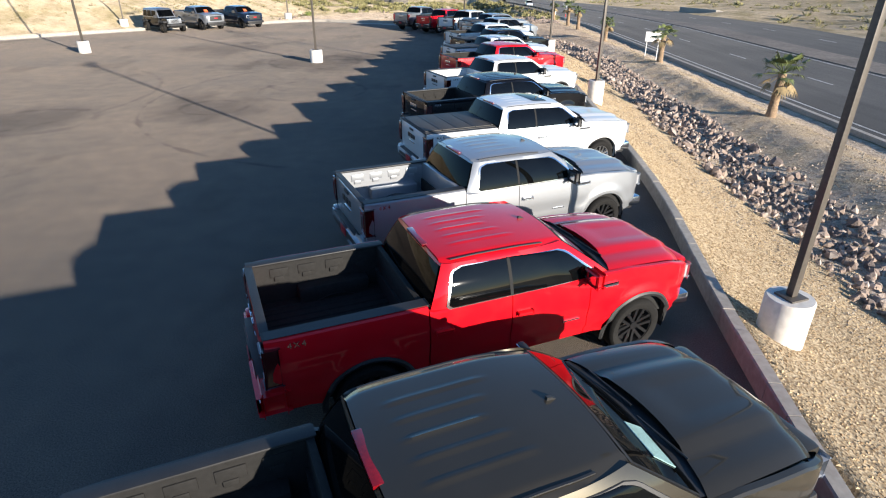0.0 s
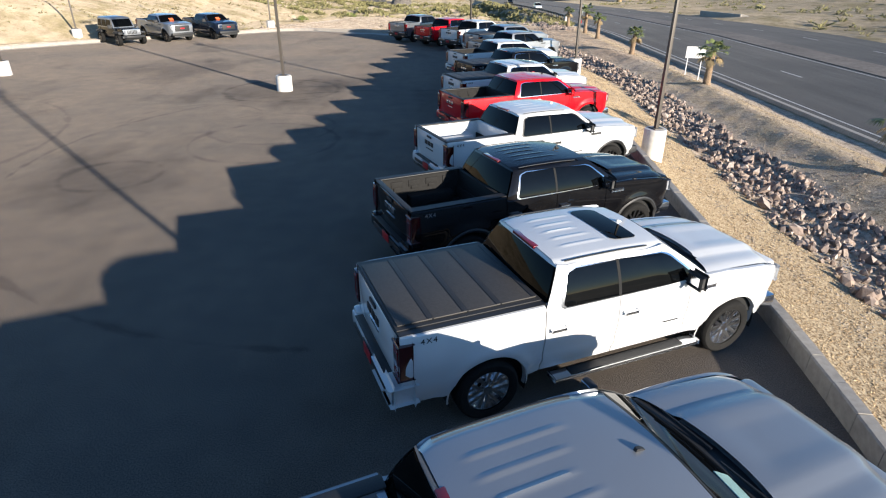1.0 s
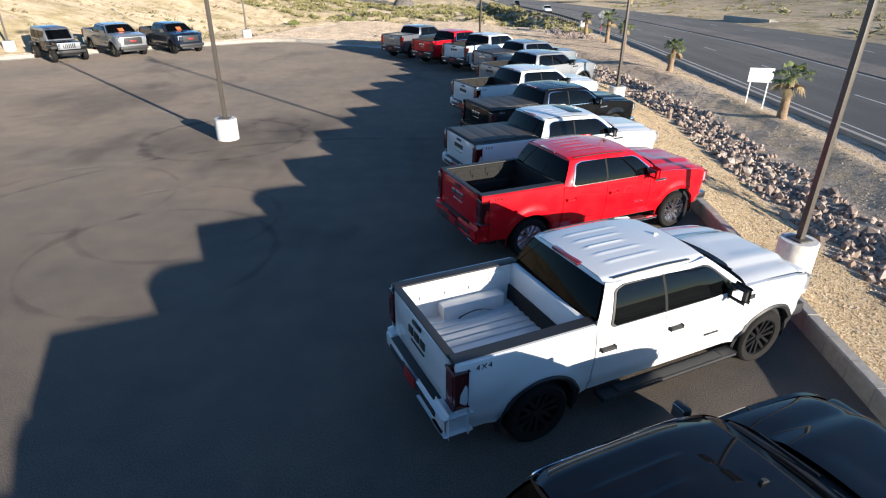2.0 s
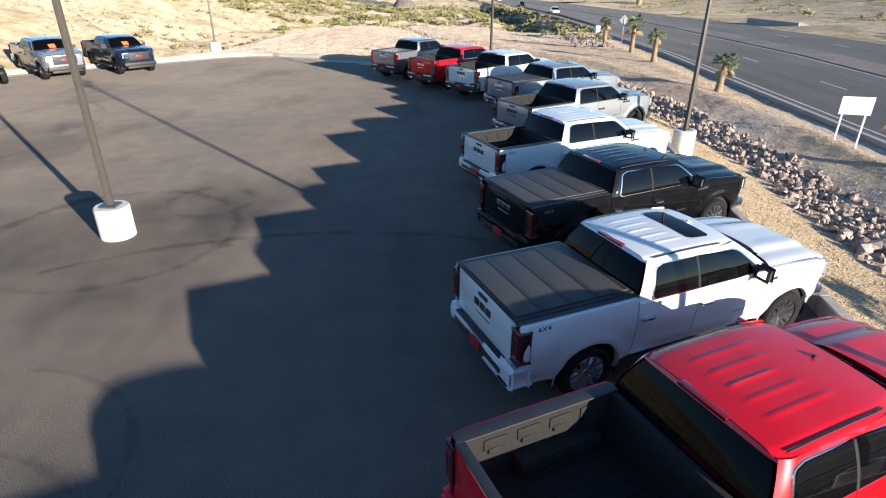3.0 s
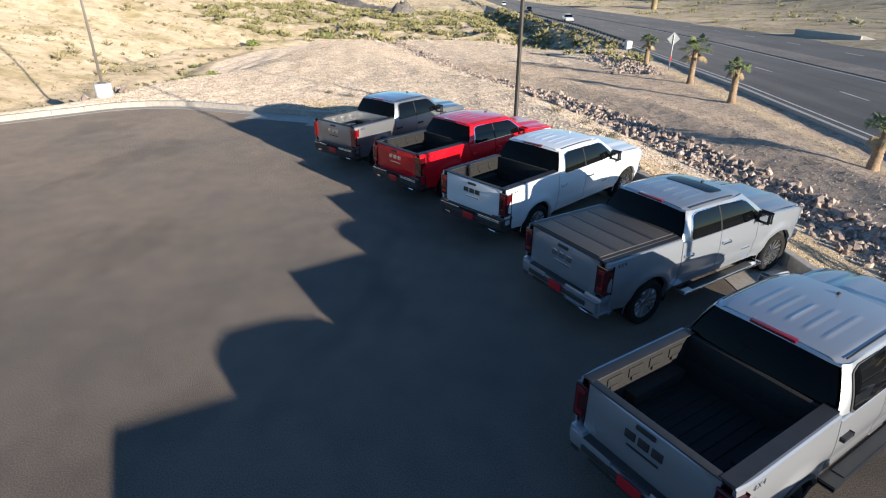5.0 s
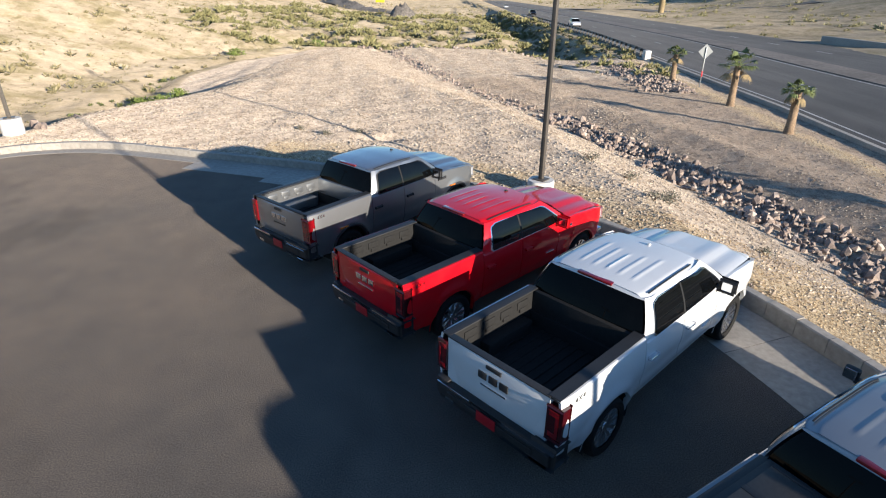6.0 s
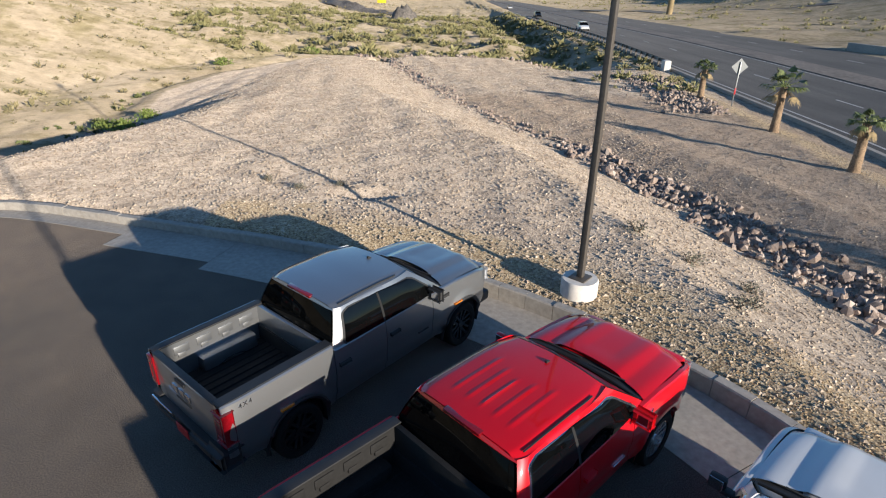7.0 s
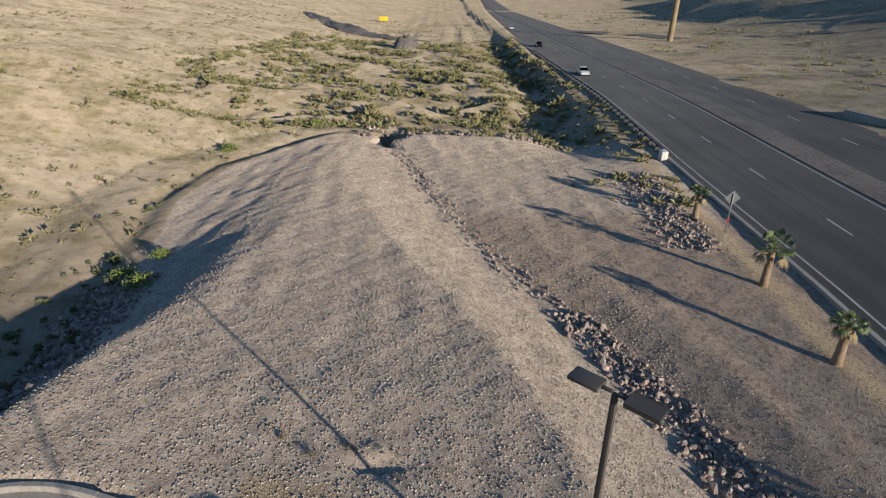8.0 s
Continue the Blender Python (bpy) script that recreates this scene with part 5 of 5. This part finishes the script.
# ---- the off-roader ----
def off_roader(at, turn):
    body = PAINT["black"]
    t = thing("off_road_car", at, "boxy dark four-door off-roader with a pale slotted grille", "car", "", "", turn)
    part("tub", Geo().box(0.15, 3.0, -0.78, 0.78, 0.55, 1.15, 0.05), body, t)
    part("hood", Geo().box(2.95, 4.15, -0.66, 0.66, 0.62, 1.14, 0.06), body, t)
    g = Geo()
    rows = []
    for z, x0, x1, w in ((1.15, 0.17, 2.95, 0.77), (1.45, 0.20, 2.80, 0.74), (1.78, 0.26, 2.55, 0.68), (1.84, 0.34, 2.46, 0.62)):
        rows.append([(x0, w, z), (x0, -w, z), (x1, -w, z), (x1, w, z)])
    g.loft(rows, True)
    g.f.append((12, 13, 14, 15))
    part("hardtop", g, PAINT["slate"], t)
    part("windshield", Geo().slab([(2.93, -0.66, 1.22), (2.93, 0.66, 1.22), (2.62, 0.62, 1.72), (2.62, -0.62, 1.72)], (0.02, 0, 0.008)), GLASS, t)
    for s in (1, -1):
        for x0, x1 in ((0.35, 0.95), (1.05, 1.72), (1.80, 2.55)):
            part("side_window", Geo().slab([(x0, s * 0.775, 1.22), (x1, s * 0.775, 1.22), (x1 - 0.06, s * 0.715, 1.68), (x0 + 0.03, s * 0.715, 1.68)], (0, s * 0.012, 0)), GLASS, t)
        part("front_flare", Geo().box(3.25, 4.20, s * 0.64, s * 0.95, 0.82, 0.92, 0.03), PLASTIC, t)
        part("rear_flare", Geo().box(0.30, 1.15, s * 0.74, s * 0.95, 0.82, 0.92, 0.03), PLASTIC, t)
        part("headlamp", Geo().cyl((4.14, s * 0.50, 0.98), (4.19, s * 0.50, 0.98), 0.10, n=16), LAMPCLEAR, t, "round headlamp")
        part("mirror", Geo().box(2.72, 2.84, s * 0.82, s * 1.02, 1.15, 1.33, 0.03), PLASTIC, t)
        for a in (0.72, 3.70):
            wheel(t, a, s, BLACKRIM, 0.40, 0.26, 5)
    grille = part("grille", Geo().box(4.13, 4.17, -0.62, 0.62, 0.72, 1.10, 0.02), PAINT["silver"], t, "pale grille panel")
    for k in range(7):
        y = -0.30 + 0.10 * k
        part("slot", Geo().box(4.168, 4.18, y - 0.03, y + 0.03, 0.78, 1.05, 0.005), PLASTIC, grille)
    part("front_bumper", Geo().box(4.18, 4.38, -0.80, 0.80, 0.52, 0.68, 0.03), PLASTIC, t)
    part("chassis", Geo().box(0.2, 4.1, -0.60, 0.60, 0.36, 0.58, 0.02), UNDER, t)
    part("spare_wheel", Geo().cyl((0.13, 0, 1.0), (-0.10, 0, 1.0), 0.38, n=24), RUBBER, t)


off_roader((-26.1, 54.9, 0.0), -40.0)


# ---- cars on the road ----
def saloon(x, y, color, facing, label):
    t = thing("car", (x, y, float(road_z(np.array(y)))), label, "car", "cars on the road", "", facing)
    g = Geo()
    rows = []
    for px, lo, hi, w in ((-2.2, 0.45, 0.80, 0.74), (-2.1, 0.30, 0.92, 0.84), (-1.2, 0.25, 0.98, 0.90), (0.6, 0.25, 0.95, 0.90), (1.6, 0.25, 0.88, 0.88), (2.1, 0.30, 0.72, 0.80), (2.25, 0.42, 0.62, 0.68)):
        rows.append([(px, -w, lo), (px, -w - 0.02, (lo + hi) / 2), (px, -w * 0.93, hi), (px, 0, hi + 0.03), (px, w * 0.93, hi), (px, w + 0.02, (lo + hi) / 2), (px, w, lo)])
    g.loft(rows, True)
    g.f += [tuple(range(7)), tuple(range(len(g.v) - 1, len(g.v) - 8, -1))]
    part("body", g, PAINT[color], t)
    g = Geo()
    rows = []
    for z, x0, x1, w in ((0.92, -1.75, 1.05, 0.80), (1.20, -1.35, 0.60, 0.72), (1.42, -0.95, 0.15, 0.60)):
        rows.append([(x0, w, z), (x0, -w, z), (x1, -w, z), (x1, w, z)])
    g.loft(rows, True)
    part("windows", g, GLASS, t, "dark windows")
    part("roof", Geo().box(-0.98, 0.18, -0.60, 0.60, 1.40, 1.46, 0.025), PAINT[color], t)
    for s in (1, -1):
        for a in (-1.35, 1.40):
            part("wheel", Geo().cyl((a, s * 0.72, 0.32), (a, s * 0.92, 0.32), 0.32, n=18), RUBBER, t)
        part("headlamp", Geo().box(2.0, 2.2, s * 0.50, s * 0.76, 0.58, 0.70, 0.02), LAMPCLEAR, t)


saloon(22.3, 164.0, "white", -90, "white car on the far stretch of road")
saloon(21.0, 222.0, "black", -90, "black car on the far stretch of road")
saloon(19.4, 300.0, "white", -90, "white car far along the road")


# ---- guard rail, utility pole, culvert ----
rail = thing("guard_rail", (0, 0, 0), "steel guard rail along the road embankment", "guard rail")
for k in range(46):
    y = 106 + 2.2 * k
    x = float(road_x(np.array(y))) - 0.6
    z = float(road_z(np.array(y)))
    part("post", Geo().box(x - 0.08, x + 0.08, y - 0.08, y + 0.08, z - 0.9, z + 0.72), STEEL, rail)
    yb = y + 2.2
    xb, zb = float(road_x(np.array(yb))) - 0.6, float(road_z(np.array(yb)))
    g = Geo().loft([[(x + 0.09, y, z + 0.45), (x + 0.14, y, z + 0.52), (x + 0.10, y, z + 0.60), (x + 0.14, y, z + 0.68), (x + 0.09, y, z + 0.75)],
                    [(xb + 0.09, yb, zb + 0.45), (xb + 0.14, yb, zb + 0.52), (xb + 0.10, yb, zb + 0.60), (xb + 0.14, yb, zb + 0.68), (xb + 0.09, yb, zb + 0.75)]])
    part("beam", g, STEEL, rail)
part("end_block", Geo().box(18.4, 19.0, 104.9, 105.9, -2.6, -1.45, 0.08), WHITEBASE, rail, "white end block")

ut = thing("utility_pole", (63.5, 241, ground_z(63.5, 241)), "tall pale wooden utility pole beyond the road", "utility pole")
part("pole", Geo().cyl((0, 0, -1), (0.3, 0, 13), 0.95, 0.8, 14), DRYFROND, ut)
cul = thing("culvert", (50, 122, ground_z(50, 122) - 0.6), "pale concrete culvert wall beside the road", "culvert", "", "", 20)
part("headwall", Geo().box(-0.25, 0.25, -5, 5, -0.6, 1.5, 0.04), CONCRETE, cul)
for s in (1, -1):
    part("wing", Geo().slab([(0, s * 5, 1.5), (0, s * 5, -0.6), (4, s * 8, -0.6), (4, s * 8, 0.0)], (0.3, 0, 0)), CONCRETE, cul)
cyard = thing("small_sign", (-36, 330, ground_z(-36, 330)), "small yellow board far off in the desert", "sign")
part("board", Geo().box(-2.0, 2.0, -0.1, 0.1, 1.2, 3.0, 0.02), YELLOW, cyard)
part("post", Geo().box(-0.15, 0.15, -0.1, 0.1, -0.5, 1.2), STEEL, cyard)


# ---- spoil heaps in the desert ----
def heap(name, line, wide, tall, mat, label, seed):
    """A long heap of rubble along a line: a rounded, lumpy section that fades out at both ends."""
    g = Geo()
    rows = []
    n = len(line)
    for i in range(n):
        fade = math.sin(math.pi * (i + 0.15) / (n - 0.7)) ** 0.5
        row = []
        for k in range(15):
            e = k / 7 - 1
            p = side_point(line, i, e * wide * (0.5 + 0.5 * fade))
            lump = 1 + 0.22 * float(wave(np.array(p.x), np.array(p.y), wide * 0.5, seed))
            row.append((p.x, p.y, ground_z(p.x, p.y) - 0.3 + (tall * fade * lump) * (1 - abs(e) ** 1.6) * (1 - 0.3 * e)))
        rows.append(row)
    g.loft(rows)
    return solo(name, g, mat, label, "heap", "", "", 50)


heap("earth_mound", glide([(-19.5, 222), (-15.8, 223.2), (-12.0, 224)], 0.6), 3.2, 3.4, RUBBLE, "dark grey heap of rubble in the wash", 51)
heap("earth_berm", glide([(-68, 318), (-54, 290), (-40, 268), (-24, 255), (-10, 250)], 2.0), 4.5, 1.8, RUBBLE, "long low berm of dark rubble across the desert", 52)
